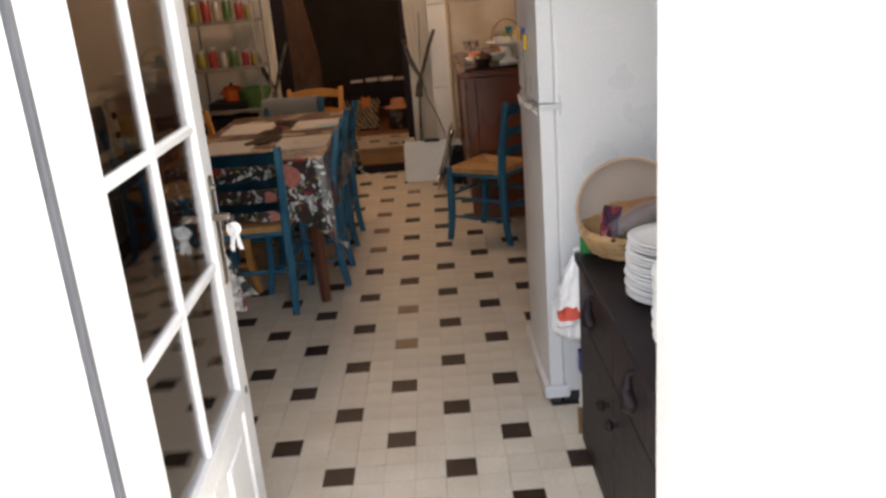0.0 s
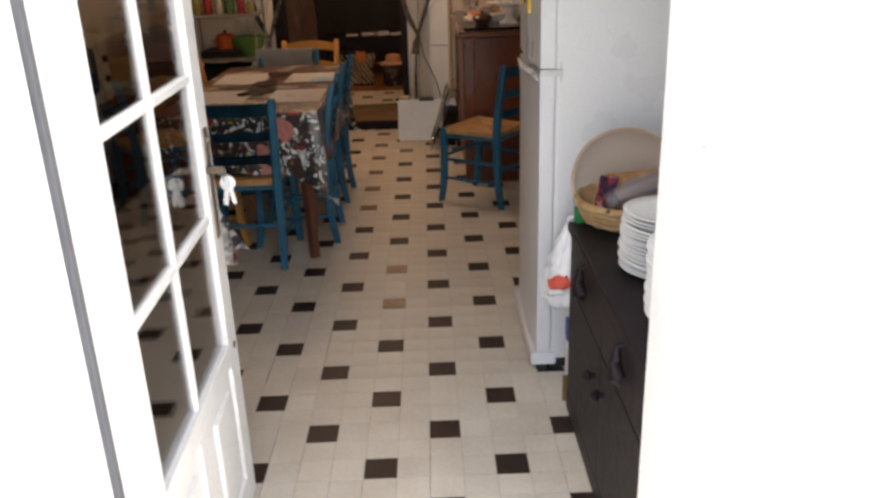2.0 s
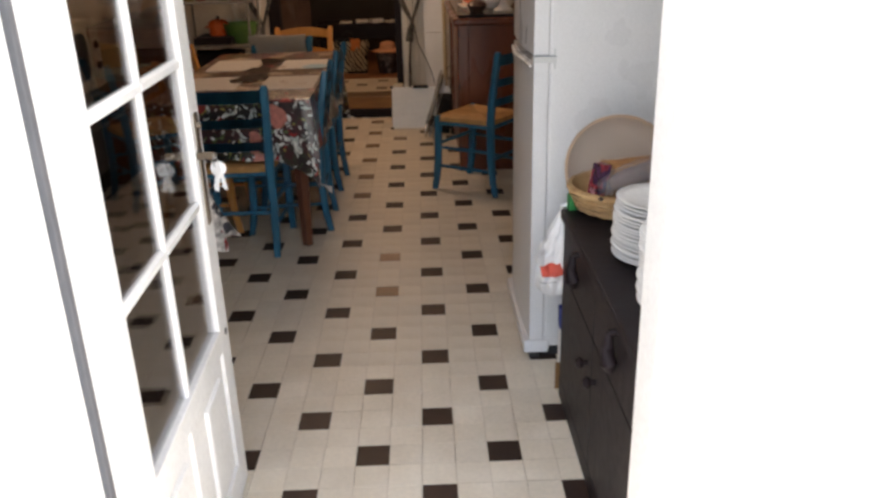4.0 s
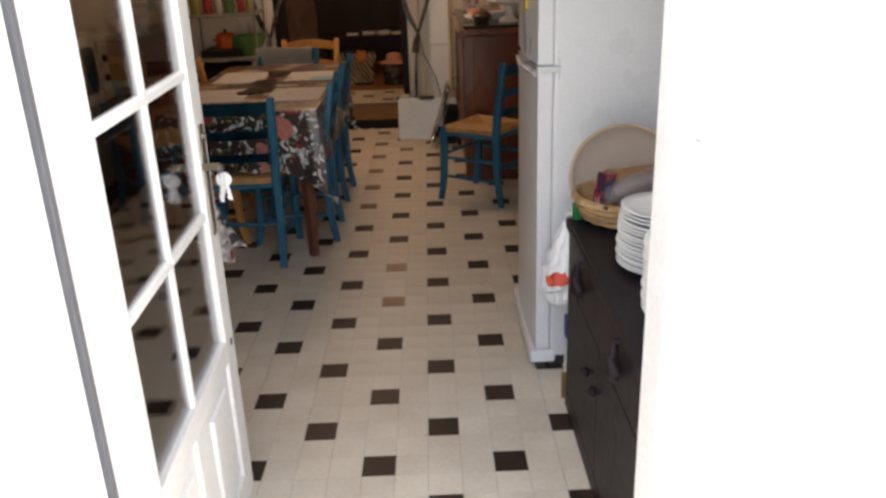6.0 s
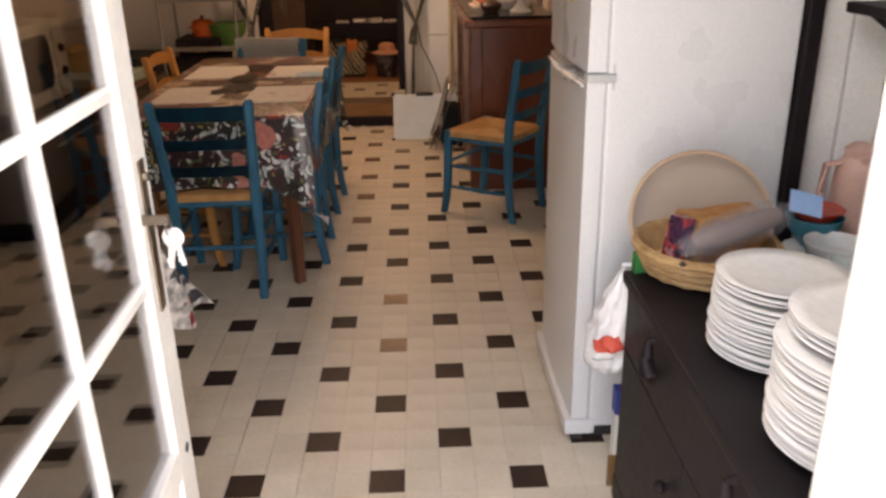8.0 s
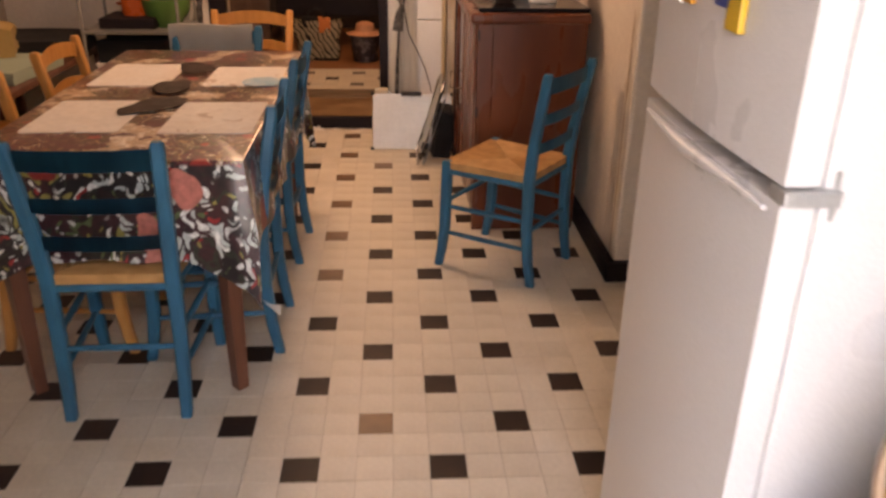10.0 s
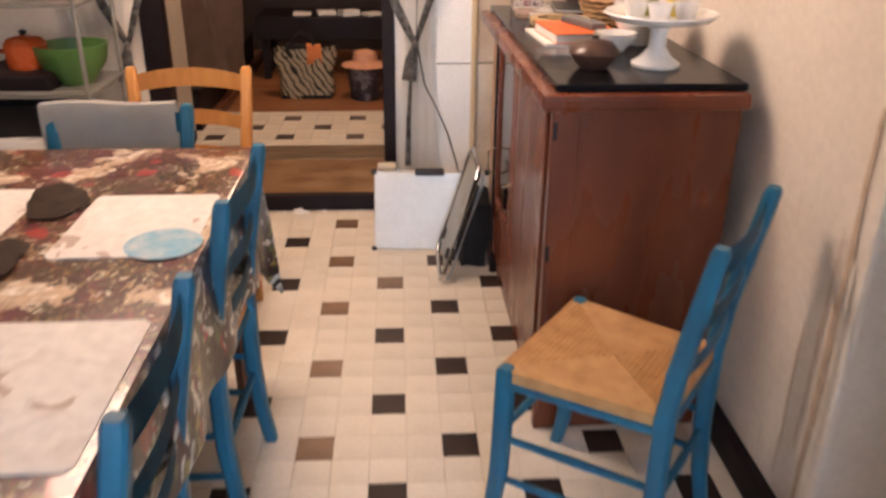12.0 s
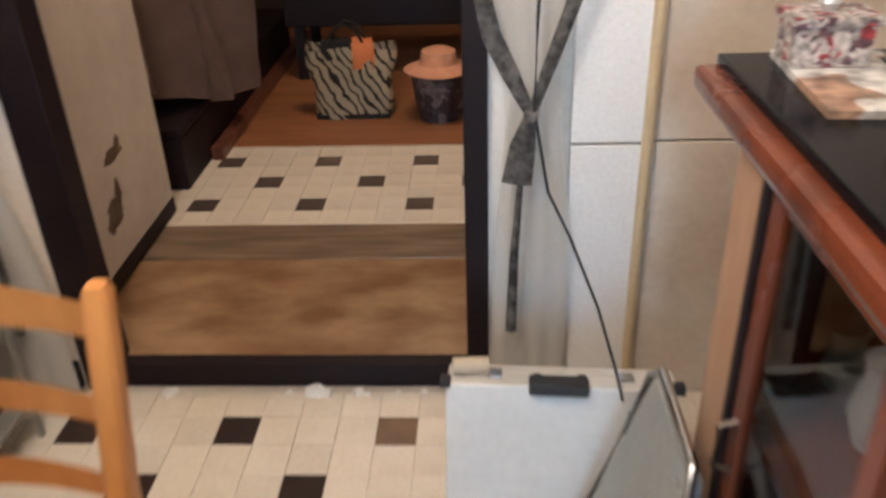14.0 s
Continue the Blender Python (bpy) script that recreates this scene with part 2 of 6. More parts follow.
CABINET_WOOD = material("varnished_mahogany", (0.180, 0.047, 0.018), 0.28, second=(0.070, 0.018, 0.010), scale=3, amount=0.8, grain=60, bump=0.04, stretch=(2.2, 2.2, 0.5), coat=0.12)
BLACK_TOP = material("black_polished_stone", (0.006, 0.006, 0.008), 0.15, second=(0.014, 0.014, 0.017), scale=30, amount=0.4, grain=200, bump=0.02)
DARK_CHEST = material("dark_stained_wood", (0.010, 0.007, 0.009), 0.5, second=(0.016, 0.012, 0.013), scale=5, amount=0.7, grain=40, bump=0.1, stretch=(1, 6, 6))
BLACK_PAINT = material("black_brown_paint", (0.010, 0.006, 0.008), 0.55, second=(0.018, 0.011, 0.012), scale=8, amount=0.7, grain=50, bump=0.15)
FRIDGE_WHITE = material("white_enamel", (0.70, 0.705, 0.715), 0.28, second=(0.66, 0.66, 0.665), scale=1.3, amount=0.4, grain=220, bump=0.05, rough_var=0.03)
RUBBER = material("dark_rubber", (0.03, 0.03, 0.032), 0.7, grain=80)
CHROME = material("worn_chrome", (0.62, 0.62, 0.63), 0.2, 1.0, grain=60, bump=0.02)
ALU = material("brushed_aluminium", (0.58, 0.60, 0.60), 0.38, 0.6, second=(0.45, 0.47, 0.48), scale=7, amount=0.5, grain=120, bump=0.05)
CHINA = material("white_china", (0.84, 0.83, 0.81), 0.12, second=(0.76, 0.75, 0.72), scale=4, grain=60, bump=0.0)
WICKER = material("woven_straw", (0.52, 0.34, 0.16), 0.65, second=(0.34, 0.19, 0.08), scale=25, amount=0.9, grain=140, bump=0.8)
LANDING_WOOD = material("worn_brown_floorboard", (0.19, 0.098, 0.042), 0.34, second=(0.38, 0.25, 0.13), scale=7.0, amount=0.8, grain=26, bump=0.12, stretch=(0.9, 1.5, 1))
GREY_CLOTH = material("grey_cotton", (0.62, 0.61, 0.57), 0.9, second=(0.50, 0.49, 0.45), scale=9, amount=0.6, grain=250, bump=0.3, sheen=0.2)
CURTAIN = material("off_white_curtain", (0.87, 0.85, 0.80), 0.9, second=(0.80, 0.77, 0.71), scale=7, amount=0.6, grain=220, bump=0.3, stretch=(3, 3, 0.4))
TIE = material("dark_patterned_ribbon", (0.055, 0.05, 0.05), 0.7, second=(0.30, 0.29, 0.27), scale=38, amount=0.9, grain=150, bump=0.2)
# panel right of the pipe: brown stain, plus daylight shadow put into the colour
SHADED_STAINED = material("shaded_stained_panel", (0.70, 0.64, 0.55), 0.6, second=(0.44, 0.33, 0.23), scale=3.2, amount=0.75, grain=50, bump=0.1)
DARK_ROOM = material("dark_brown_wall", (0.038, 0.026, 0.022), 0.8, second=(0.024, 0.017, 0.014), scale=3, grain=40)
COAT_CLOTH = material("brown_wool", (0.20, 0.125, 0.095), 0.95, second=(0.11, 0.066, 0.05), scale=9, grain=200, bump=0.4, sheen=0.2)
BLACK_CLOTH = material("black_cloth", (0.012, 0.011, 0.012), 0.9, grain=150, bump=0.3)
LEATHER = material("dark_brown_leather", (0.075, 0.045, 0.032), 0.5, second=(0.045, 0.026, 0.02), scale=18, amount=0.8, grain=90, bump=0.3)
PAPER = material("white_paper", (0.78, 0.76, 0.72), 0.7, second=(0.70, 0.66, 0.60), scale=6, amount=0.5, grain=100, bump=0.05)
CONCRETE = material("pale_concrete", (0.58, 0.56, 0.53), 0.85, second=(0.46, 0.44, 0.41), scale=1.5, amount=0.7, grain=30, bump=0.3)
# unseen ceiling: colour darkened to cut bounced light and deepen the shade below
CEILING_DIM = material("dimmed_ceiling", (0.46, 0.43, 0.38), 0.85, second=(0.36, 0.33, 0.28), scale=2, grain=30, bump=0.1)
BLACK_TOP.node_tree.nodes["Principled BSDF"].inputs["Specular IOR Level"].default_value = 0.09
for v in (DARK_CHEST, BLACK_PAINT):
    v.node_tree.nodes["Principled BSDF"].inputs["Specular IOR Level"].default_value = 0.2
DULL = material("dull_bronze", (0.20, 0.16, 0.12), 0.4, 0.9, grain=80)
CABINET_WOOD.node_tree.nodes["Principled BSDF"].inputs["Specular IOR Level"].default_value = 0.35
GLASS = glass("clear_glass")
CABINET_GLASS = glass("cabinet_glass", power=6.0)
TABLECLOTH = flower_print("oilcloth_print")


def plain(name, color, rough=0.5, metal=0.0):
    return material(name, color, rough, metal, grain=80, amount=0.35, bump=0.05)


# ---- mesh helpers ----
def box(bm, lo, hi, bevel=0.0, m=None):
    r = bmesh.ops.create_cube(bm, size=1)["verts"]
    c = [(a + b) / 2 for a, b in zip(lo, hi)]
    s = [abs(b - a) for a, b in zip(lo, hi)]
    for v in r:
        v.co = Vector((c[0] + v.co.x * s[0], c[1] + v.co.y * s[1], c[2] + v.co.z * s[2]))
    if bevel:
        edges = list({e for v in r for e in v.link_edges})
        out = bmesh.ops.bevel(bm, geom=edges, offset=bevel, segments=2, affect="EDGES", profile=0.6)
        r = list({v for f in out["faces"] for v in f.verts} | {v for v in r if v.is_valid})
    if m is not None:
        bmesh.ops.transform(bm, matrix=m, verts=r)
    return r


def tube(bm, pts, radii, seg=10, caps=True):
    """A round bar through points, with a radius at each."""
    pts = [Vector(p) for p in pts]
    if isinstance(radii, (int, float)):
        radii = [radii] * len(pts)
    rings = []
    for i, p in enumerate(pts):
        d = (pts[min(i + 1, len(pts) - 1)] - pts[max(i - 1, 0)]).normalized()
        q = d.to_track_quat("Z", "Y")
        rings.append([bm.verts.new(p + q @ Vector((math.cos(a) * radii[i], math.sin(a) * radii[i], 0))) for a in (2 * math.pi * k / seg for k in range(seg))])
    for a, b in zip(rings, rings[1:]):
        for k in range(seg):
            bm.faces.new((a[k], a[(k + 1) % seg], b[(k + 1) % seg], b[k]))
    if caps:
        bm.faces.new(rings[0][::-1])
        bm.faces.new(rings[-1])


def lathe(bm, profile, centre=(0, 0, 0), seg=28):
    """A turned form from (radius, height) pairs."""
    c = Vector(centre)
    rings = []
    for r, z in profile:
        if r < 1e-5:
            rings.append([bm.verts.new(c + Vector((0, 0, z)))])
        else:
            rings.append([bm.verts.new(c + Vector((r * math.cos(2 * math.pi * k / seg), r * math.sin(2 * math.pi * k / seg), z))) for k in range(seg)])
    for a, b in zip(rings, rings[1:]):
        for k in range(seg):
            q = [a[k % len(a)], a[(k + 1) % len(a)], b[(k + 1) % len(b)], b[k % len(b)]]
            q = list(dict.fromkeys(q))
            if len(q) > 2:
                bm.faces.new(q)


def slab(bm, outline, z0, z1):
    """An upright prism over an outline in plan."""
    a = [bm.verts.new((x, y, z0)) for x, y in outline]
    b = [bm.verts.new((x, y, z1)) for x, y in outline]
    k = len(outline)
    bm.faces.new(a[::-1])
    bm.faces.new(b)
    for i in range(k):
        bm.faces.new((a[i], a[(i + 1) % k], b[(i + 1) % k], b[i]))


def sheet(bm, f, nu, nv, thick=0.0):
    """A surface f(u, v), u and v from 0 to 1, with thickness along its normals."""
    g = [[bm.verts.new(f(i / nu, j / nv)) for j in range(nv + 1)] for i in range(nu + 1)]
    faces = [bm.faces.new((g[i][j], g[i + 1][j], g[i + 1][j + 1], g[i][j + 1])) for i in range(nu) for j in range(nv)]
    if thick:
        bmesh.ops.solidify(bm, geom=faces, thickness=thick)


def part(name, bm, mat, parent=None, label="", smooth=False):
    me = bpy.data.meshes.new(name)
    bmesh.ops.recalc_face_normals(bm, faces=bm.faces)
    bm.to_mesh(me)
    bm.free()
    me.materials.append(mat)
    if smooth:
        me.shade_smooth()
        me.set_sharp_from_angle(angle=radians(40))
    ob = new(name, me)
    ob.parent = parent
    if label:
        tagged(ob, label)
    return ob


def made(name, build, mat, parent=None, label="", smooth=False):
    bm = bmesh.new()
    build(bm)
    return part(name, bm, mat, parent, label, smooth)


def boxes(name, mat, parent, lo, hi, bevel=0.003, label="", m=None):
    return made(name, lambda bm: box(bm, lo, hi, bevel, m), mat, parent, label)


def thing(name, label, category, at=None, group="", kind=""):
    e = new(name)
    e.empty_display_size = 0.1
    if at is not None:
        e.matrix_world = at
    return tagged(e, label, category, group, kind)


def structure(name, mat, lo, hi, label, category, bevel=0.0):
    ob = boxes(name, mat, None, lo, hi, bevel)
    return tagged(ob, label, category, kind="structure")


# ---- setting ----
H = 2.5
structure("ground", CONCRETE, (-60, -90, -0.16), (60, -1.62, -0.05), "pale concrete terrace outside the entrance door", "ground")
structure("wall_south_1", PLASTER, (-2.7, -1.6, -0.2), (-0.702, -1.12, H), "white rendered entrance wall beside the door", "wall")
structure("wall_south_2", PLASTER, (0.56, -1.6, -0.2), (1.4, -1.12, H), "white rendered entrance wall beside the door", "wall")
structure("wall_south_3", PLASTER, (-0.70, -1.6, 2.122), (0.56, -1.12, H), "white rendered wall over the entrance door", "wall")
structure("doorstep", CONCRETE, (-0.70, -1.6, -0.1), (0.56, -1.14, -0.006), "pale concrete sill in the entrance doorway", "sill", 0.006)
structure("wall_west", WEST_WALL, (-2.6, -1.12, -0.1), (-2.45, 4.58, H), "kitchen side wall, darkened in colour to stand in for shade", "wall")
structure("wall_east_1", PLASTER, (1.14, -1.12, -0.1), (1.4, 1.44, H), "grey-white wall behind the fridge", "wall")
structure("wall_east_2", PLASTER, (1.14, 1.44, 2.08), (1.4, 2.335, H), "white wall over the dark door", "wall")
structure("wall_east_4", BEIGE_WALL, (0.735, 2.335, -0.1), (1.4, 4.58, H), "cream painted projecting wall with stained corner", "wall", 0.012)
structure("wall_north_1", BEIGE_WALL, (-2.6, 4.58, -0.1), (-1.25, 4.82, H), "cream wall beside the rear doorway", "wall")
structure("wall_north_2", PLASTER, (-0.178, 4.58, -0.1), (1.4, 4.82, H), "white wall beside the rear doorway", "wall")
structure("wall_north_3", BEIGE_WALL, (-1.25, 4.58, 2.08), (-0.178, 4.82, H), "cream wall over the rear doorway", "wall")
structure("ceiling", CEILING_DIM, (-2.6, -1.6, H), (1.4, 8.3, H + 0.15), "unseen ceiling, darkened to bounce less light", "ceiling")
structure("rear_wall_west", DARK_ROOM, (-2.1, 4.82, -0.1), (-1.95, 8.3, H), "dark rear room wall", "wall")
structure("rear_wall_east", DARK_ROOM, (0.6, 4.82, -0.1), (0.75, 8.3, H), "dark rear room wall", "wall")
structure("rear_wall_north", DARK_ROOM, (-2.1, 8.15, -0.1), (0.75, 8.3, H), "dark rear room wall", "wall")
for lo, hi in (((0.70, 2.30, 0), (0.733, 4.57, 0.085)), ((0.70, 2.302, 0), (1.12, 2.333, 0.085))):
    structure("baseboard", BLACK_PAINT, lo, hi, "black painted skirting board along the projecting wall", "baseboard", 0.004)

STREAK = material("brown_wall_stain", (0.46, 0.34, 0.23), 0.8, second=(0.62, 0.50, 0.38), scale=30, amount=0.9, grain=90, bump=0.3)
PEELED = material("bare_pale_plaster", (0.84, 0.78, 0.68), 0.9, second=(0.74, 0.65, 0.53), scale=40, amount=0.8, grain=120, bump=0.4)


def wall_streak(y, z0, z1, w, mat, lift):
    """An uneven upright mark on the projecting wall, of about a paint layer's thickness."""
    def f(u, v):
        z = z0 + (z1 - z0) * v
        half = w * (0.25 + 0.75 * math.sin(math.pi * v) ** 0.5) * (1 + 0.8 * noise.noise(Vector((z * 14, y * 50, round(u) * 5))))
        return Vector((0.735 - lift, y + (u - 0.5) * half + 0.006 * noise.noise(Vector((z * 6, y * 20, 1))), z))
    tagged(made("wall_mark", lambda bm: sheet(bm, f, 4, 40), mat), "worn brown and pale streak on the cream wall corner", "wall mark", kind="structure")


for y, z0, z1, w, mat, lift in ((2.395, 0.10, 1.05, 0.020, STREAK, 0.004), (2.435, 0.25, 0.80, 0.008, STREAK, 0.004), (2.368, 0.09, 0.75, 0.018, PEELED, 0.0055), (2.50, 0.12, 0.55, 0.007, STREAK, 0.004), (2.62, 0.085, 0.20, 0.05, PEELED, 0.004), (2.90, 0.085, 0.16, 0.07, PEELED, 0.004)):
    wall_streak(y, z0, z1, w, mat, lift)

# rear landing, one low step up
structure("landing", LANDING_WOOD, (-1.95, 4.62, -0.1), (0.6, 8.15, 0.069), "worn brown floor of the rear room", "floor")
structure("step_riser", BLACK_PAINT, (-1.25, 4.572, 0), (-0.18, 4.618, 0.072), "black painted step edge with chipped paint", "step", 0.004)
structure("landing_board", material("grey_worn_board", (0.25, 0.18, 0.115), 0.35, second=(0.10, 0.068, 0.042), scale=7, amount=0.95, grain=40, bump=0.1, stretch=(0.5, 4, 4)), (-1.95, 5.13, 0.06), (0.6, 5.365, 0.074), "worn grey-brown board on the landing", "floor", 0.003)

# frame of the rear doorway
f = thing("door_frame", "dark brown painted frame of the rear doorway", "door frame", kind="structure")
boxes("jamb", BLACK_PAINT, f, (-1.245, 4.555, 0), (-1.150, 4.64, 2.08))
boxes("jamb", BLACK_PAINT, f, (-0.226, 4.555, 0.0), (-0.172, 4.84, 2.08))
boxes("head", BLACK_PAINT, f, (-1.262, 4.55, 2.08), (-0.172, 4.84, 2.14))


# ---- entrance door ----
def entrance_frame():
    f = thing("door_frame", "white painted entrance door frame, worn at the edge", "door frame", kind="structure")
    boxes("jamb", WHITE_PAINT, f, (-0.70, -1.60, 0), (-0.522, -1.228, 2.12), 0.004)
    boxes("jamb", WHITE_PAINT, f, (0.43, -1.13, 0), (0.56, -0.99, 2.12), 0.004)
    boxes("rebate", WHITE_PAINT, f, (0.393, -1.0, 0), (0.60, -0.872, 2.12), 0.006)
    # dark strip stands in for the shade in the gap at the hinge jamb
    boxes("weather_strip", LINER, f, (-0.62, -1.226, 0), (-0.514, -1.210, 2.1), 0.002, "grey strip standing in for the shaded gap at the jamb")
    boxes("head", WHITE_PAINT, f, (-0.54, -1.30, 2.06), (0.56, -1.0, 2.12), 0.004)
    # return of the wall to the frame
    boxes("hinge_jamb", WHITE_PAINT, f, (-0.70, -1.208, 0), (-0.517, -1.140, 2.12), 0.003)
    return f


entrance_frame()


def moulded_bar(bm, p, q, across, w, t):
    """A glazing bar from p to q: a flat nose between two chamfers, on both faces of the door."""
    p, q, c = Vector(p), Vector(q), Vector(across)
    ring = [(-w / 2, -t * 0.22), (-w * 0.30, -t / 2), (w * 0.30, -t / 2), (w / 2, -t * 0.22), (w / 2, t * 0.22), (w * 0.30, t / 2), (-w * 0.30, t / 2), (-w / 2, t * 0.22)]
    ends = [[bm.verts.new(e + c * x + Vector((0, y, 0))) for x, y in ring] for e in (p, q)]
    for i in range(8):
        bm.faces.new((ends[0][i], ends[0][(i + 1) % 8], ends[1][(i + 1) % 8], ends[1][i]))
    bm.faces.new(ends[0][::-1])
    bm.faces.new(ends[1])


def entrance_door():
    x_in, w, h, t = 0.018, 0.862, 2.04, 0.034
    m = pose(-0.552, -1.15, 0.012, 0, 0, 91.7)
    d = thing("door_1", "white glazed wooden entrance door standing open", "door", m, kind="structure")
    x0, x1, xm, mu = 0.165, 0.772, 0.462, 0.024
    rows = [0.517, 0.860, 1.203, 1.546, 1.89]
    boxes("stile", WHITE_PAINT, d, (x_in, -t / 2, 0), (x0, t / 2, h), 0.004)
    boxes("stile", WHITE_PAINT, d, (x1, -t / 2, 0), (w, t / 2, h), 0.004)
    boxes("bottom_rail", WHITE_PAINT, d, (x0, -t / 2, 0), (x1, t / 2, 0.10), 0.003)
    boxes("middle_rail", WHITE_PAINT, d, (x0, -t / 2, 0.455), (x1, t / 2, rows[0]), 0.003)
    boxes("top_rail", WHITE_PAINT, d, (x0, -t / 2, rows[-1]), (x1, t / 2, h), 0.003)
    made("muntin", lambda bm: moulded_bar(bm, (xm, 0, rows[0]), (xm, 0, rows[-1]), (1, 0, 0), mu, 0.022), WHITE_PAINT, d)
    boxes("muntin", WHITE_PAINT, d, (xm - 0.05, -t / 2, 0.10), (xm + 0.05, t / 2, 0.455), 0.003)
    for z in rows[1:-1]:
        for a, b in ((x0, xm - mu / 2), (xm + mu / 2, x1)):
            made("glazing_bar", lambda bm: moulded_bar(bm, (a, 0, z), (b, 0, z), (0, 0, 1), mu, 0.024), WHITE_PAINT, d)
    for a, b in ((x0, xm - 0.05), (xm + 0.05, x1)):
        boxes("panel", WHITE_PAINT, d, (a, -0.008, 0.10), (b, 0.008, 0.455), 0.002)
        boxes("raised_field", WHITE_PAINT, d, (a + 0.045, -0.018, 0.145), (b - 0.045, 0.018, 0.41), 0.009)
    for a, b in ((x0, xm - mu / 2), (xm + mu / 2, x1)):
        for z0, z1 in zip(rows, rows[1:]):
            p = boxes("pane", GLASS, d, (a - 0.004, -0.002, z0 - 0.004), (b + 0.004, 0.002, z1 + 0.004), 0.0)
            p.visible_shadow = False
    lock = boxes("lock_plate", DULL, d, (w - 0.062, -t / 2 - 0.004, 0.80), (w - 0.030, -t / 2, 1.08), 0.002, "narrow dull steel lock plate")
    made("keyhole", lambda bm: tube(bm, [(w - 0.046, -t / 2 - 0.0035, 0.985), (w - 0.046, -t / 2 - 0.0055, 0.985)], 0.009, 14), RUBBER, lock)
    made("spindle", lambda bm: tube(bm, [(w - 0.046, -t / 2, 1.05), (w - 0.046, -t / 2 - 0.012, 1.05)], [0.010, 0.007], 12), DULL, lock, smooth=True)
    made("bolt_hole", lambda bm: tube(bm, [(w - 0.035, -t / 2 - 0.001, 0.49), (w - 0.035, -t / 2 - 0.0004, 0.49)], 0.011, 14), RUBBER, d)
    boxes("lock_face", DULL, d, (w, -0.010, 0.78), (w + 0.002, 0.010, 1.02), 0.0)
    return d


entrance_door()

# ---- kitchen floor ----
floor = structure("floor", GROUT, (-2.45, -1.14, -0.12), (1.14, 4.60, -0.004), "cream tiled floor with small dark inset tiles", "floor")


def tile_mesh(name, mat, cx=0.0, cy=0.0, bm=None, s=0.0492, c=0.0012, z0=-0.006, z1=0.0):
    own = bm is None
    bm = bm or bmesh.new()
    lo = [bm.verts.new((cx + a * s, cy + b * s, z0)) for a, b in ((-1, -1), (1, -1), (1, 1), (-1, 1))]
    mid = [bm.verts.new((cx + a * s, cy + b * s, z1 - c * 0.5)) for a, b in ((-1, -1), (1, -1), (1, 1), (-1, 1))]
    up = [bm.verts.new((cx + a * (s - c), cy + b * (s - c), z1)) for a, b in ((-1, -1), (1, -1), (1, 1), (-1, 1))]
    for p, q in ((lo, mid), (mid, up)):
        for i in range(4):
            bm.faces.new((p[i], p[(i + 1) % 4], q[(i + 1) % 4], q[i]))
    bm.faces.new(up)
    if own:
        me = bpy.data.meshes.new(name)
        bm.to_mesh(me)
        bm.free()
        me.materials.append(mat)
        return me


def is_dark(i, j):
    return i % 2 == 0 and j % 2 == 0 and (i // 2 + j // 2) % 2 == 0


# ---- chairs ----
def square_post(bm, pts, halves):
    """An upright of rounded square section through points, with a half width at each."""
    pts = [Vector(p) for p in pts]
    k = 0.62
    ring = [(-1, -k), (-k, -1), (k, -1), (1, -k), (1, k), (k, 1), (-k, 1), (-1, k)]
    rows = [[bm.verts.new(p + Vector((x * r, y * r, 0))) for x, y in ring] for p, r in zip(pts, halves)]
    for p, q in zip(rows, rows[1:]):
        for i in range(8):
            bm.faces.new((p[i], p[(i + 1) % 8], q[(i + 1) % 8], q[i]))
    bm.faces.new(rows[0][::-1])
    bm.faces.new(rows[-1])


def chair_legs(ob, mat, fw, bw, fd, bd, sh, bh, lean, r=0.0195):
    for s in (-1, 1):
        made("leg", lambda bm: square_post(bm, [(s * fw * 1.01, fd + 0.030, 0), (s * fw * 1.005, fd + 0.016, 0.07), (s * fw, fd + 0.004, 0.17), (s * fw, fd, 0.30), (s * fw, fd - 0.004, sh + 0.008), (s * fw, fd - 0.004, sh + 0.016)], [r * 0.82, r * 0.9, r, r, r, r * 0.7]), mat, ob, smooth=True)
        made("back_post", lambda bm: square_post(bm, [(s * bw * 0.98, bd - 0.030, 0), (s * bw * 0.99, bd - 0.012, 0.10), (s * bw, bd, 0.24), (s * bw, bd, sh), (s * bw * 1.03, bd - lean * 0.20, sh + 0.12), (s * bw * 1.07, bd - lean * 0.52, (sh + bh) / 2 + 0.03), (s * bw * 1.12, bd - lean, bh - 0.012), (s * bw * 1.12, bd - lean, bh)], [r * 0.82, r * 0.92, r, r * 1.05, r, r * 0.95, r * 0.9, r * 0.65]), mat, ob, smooth=True)


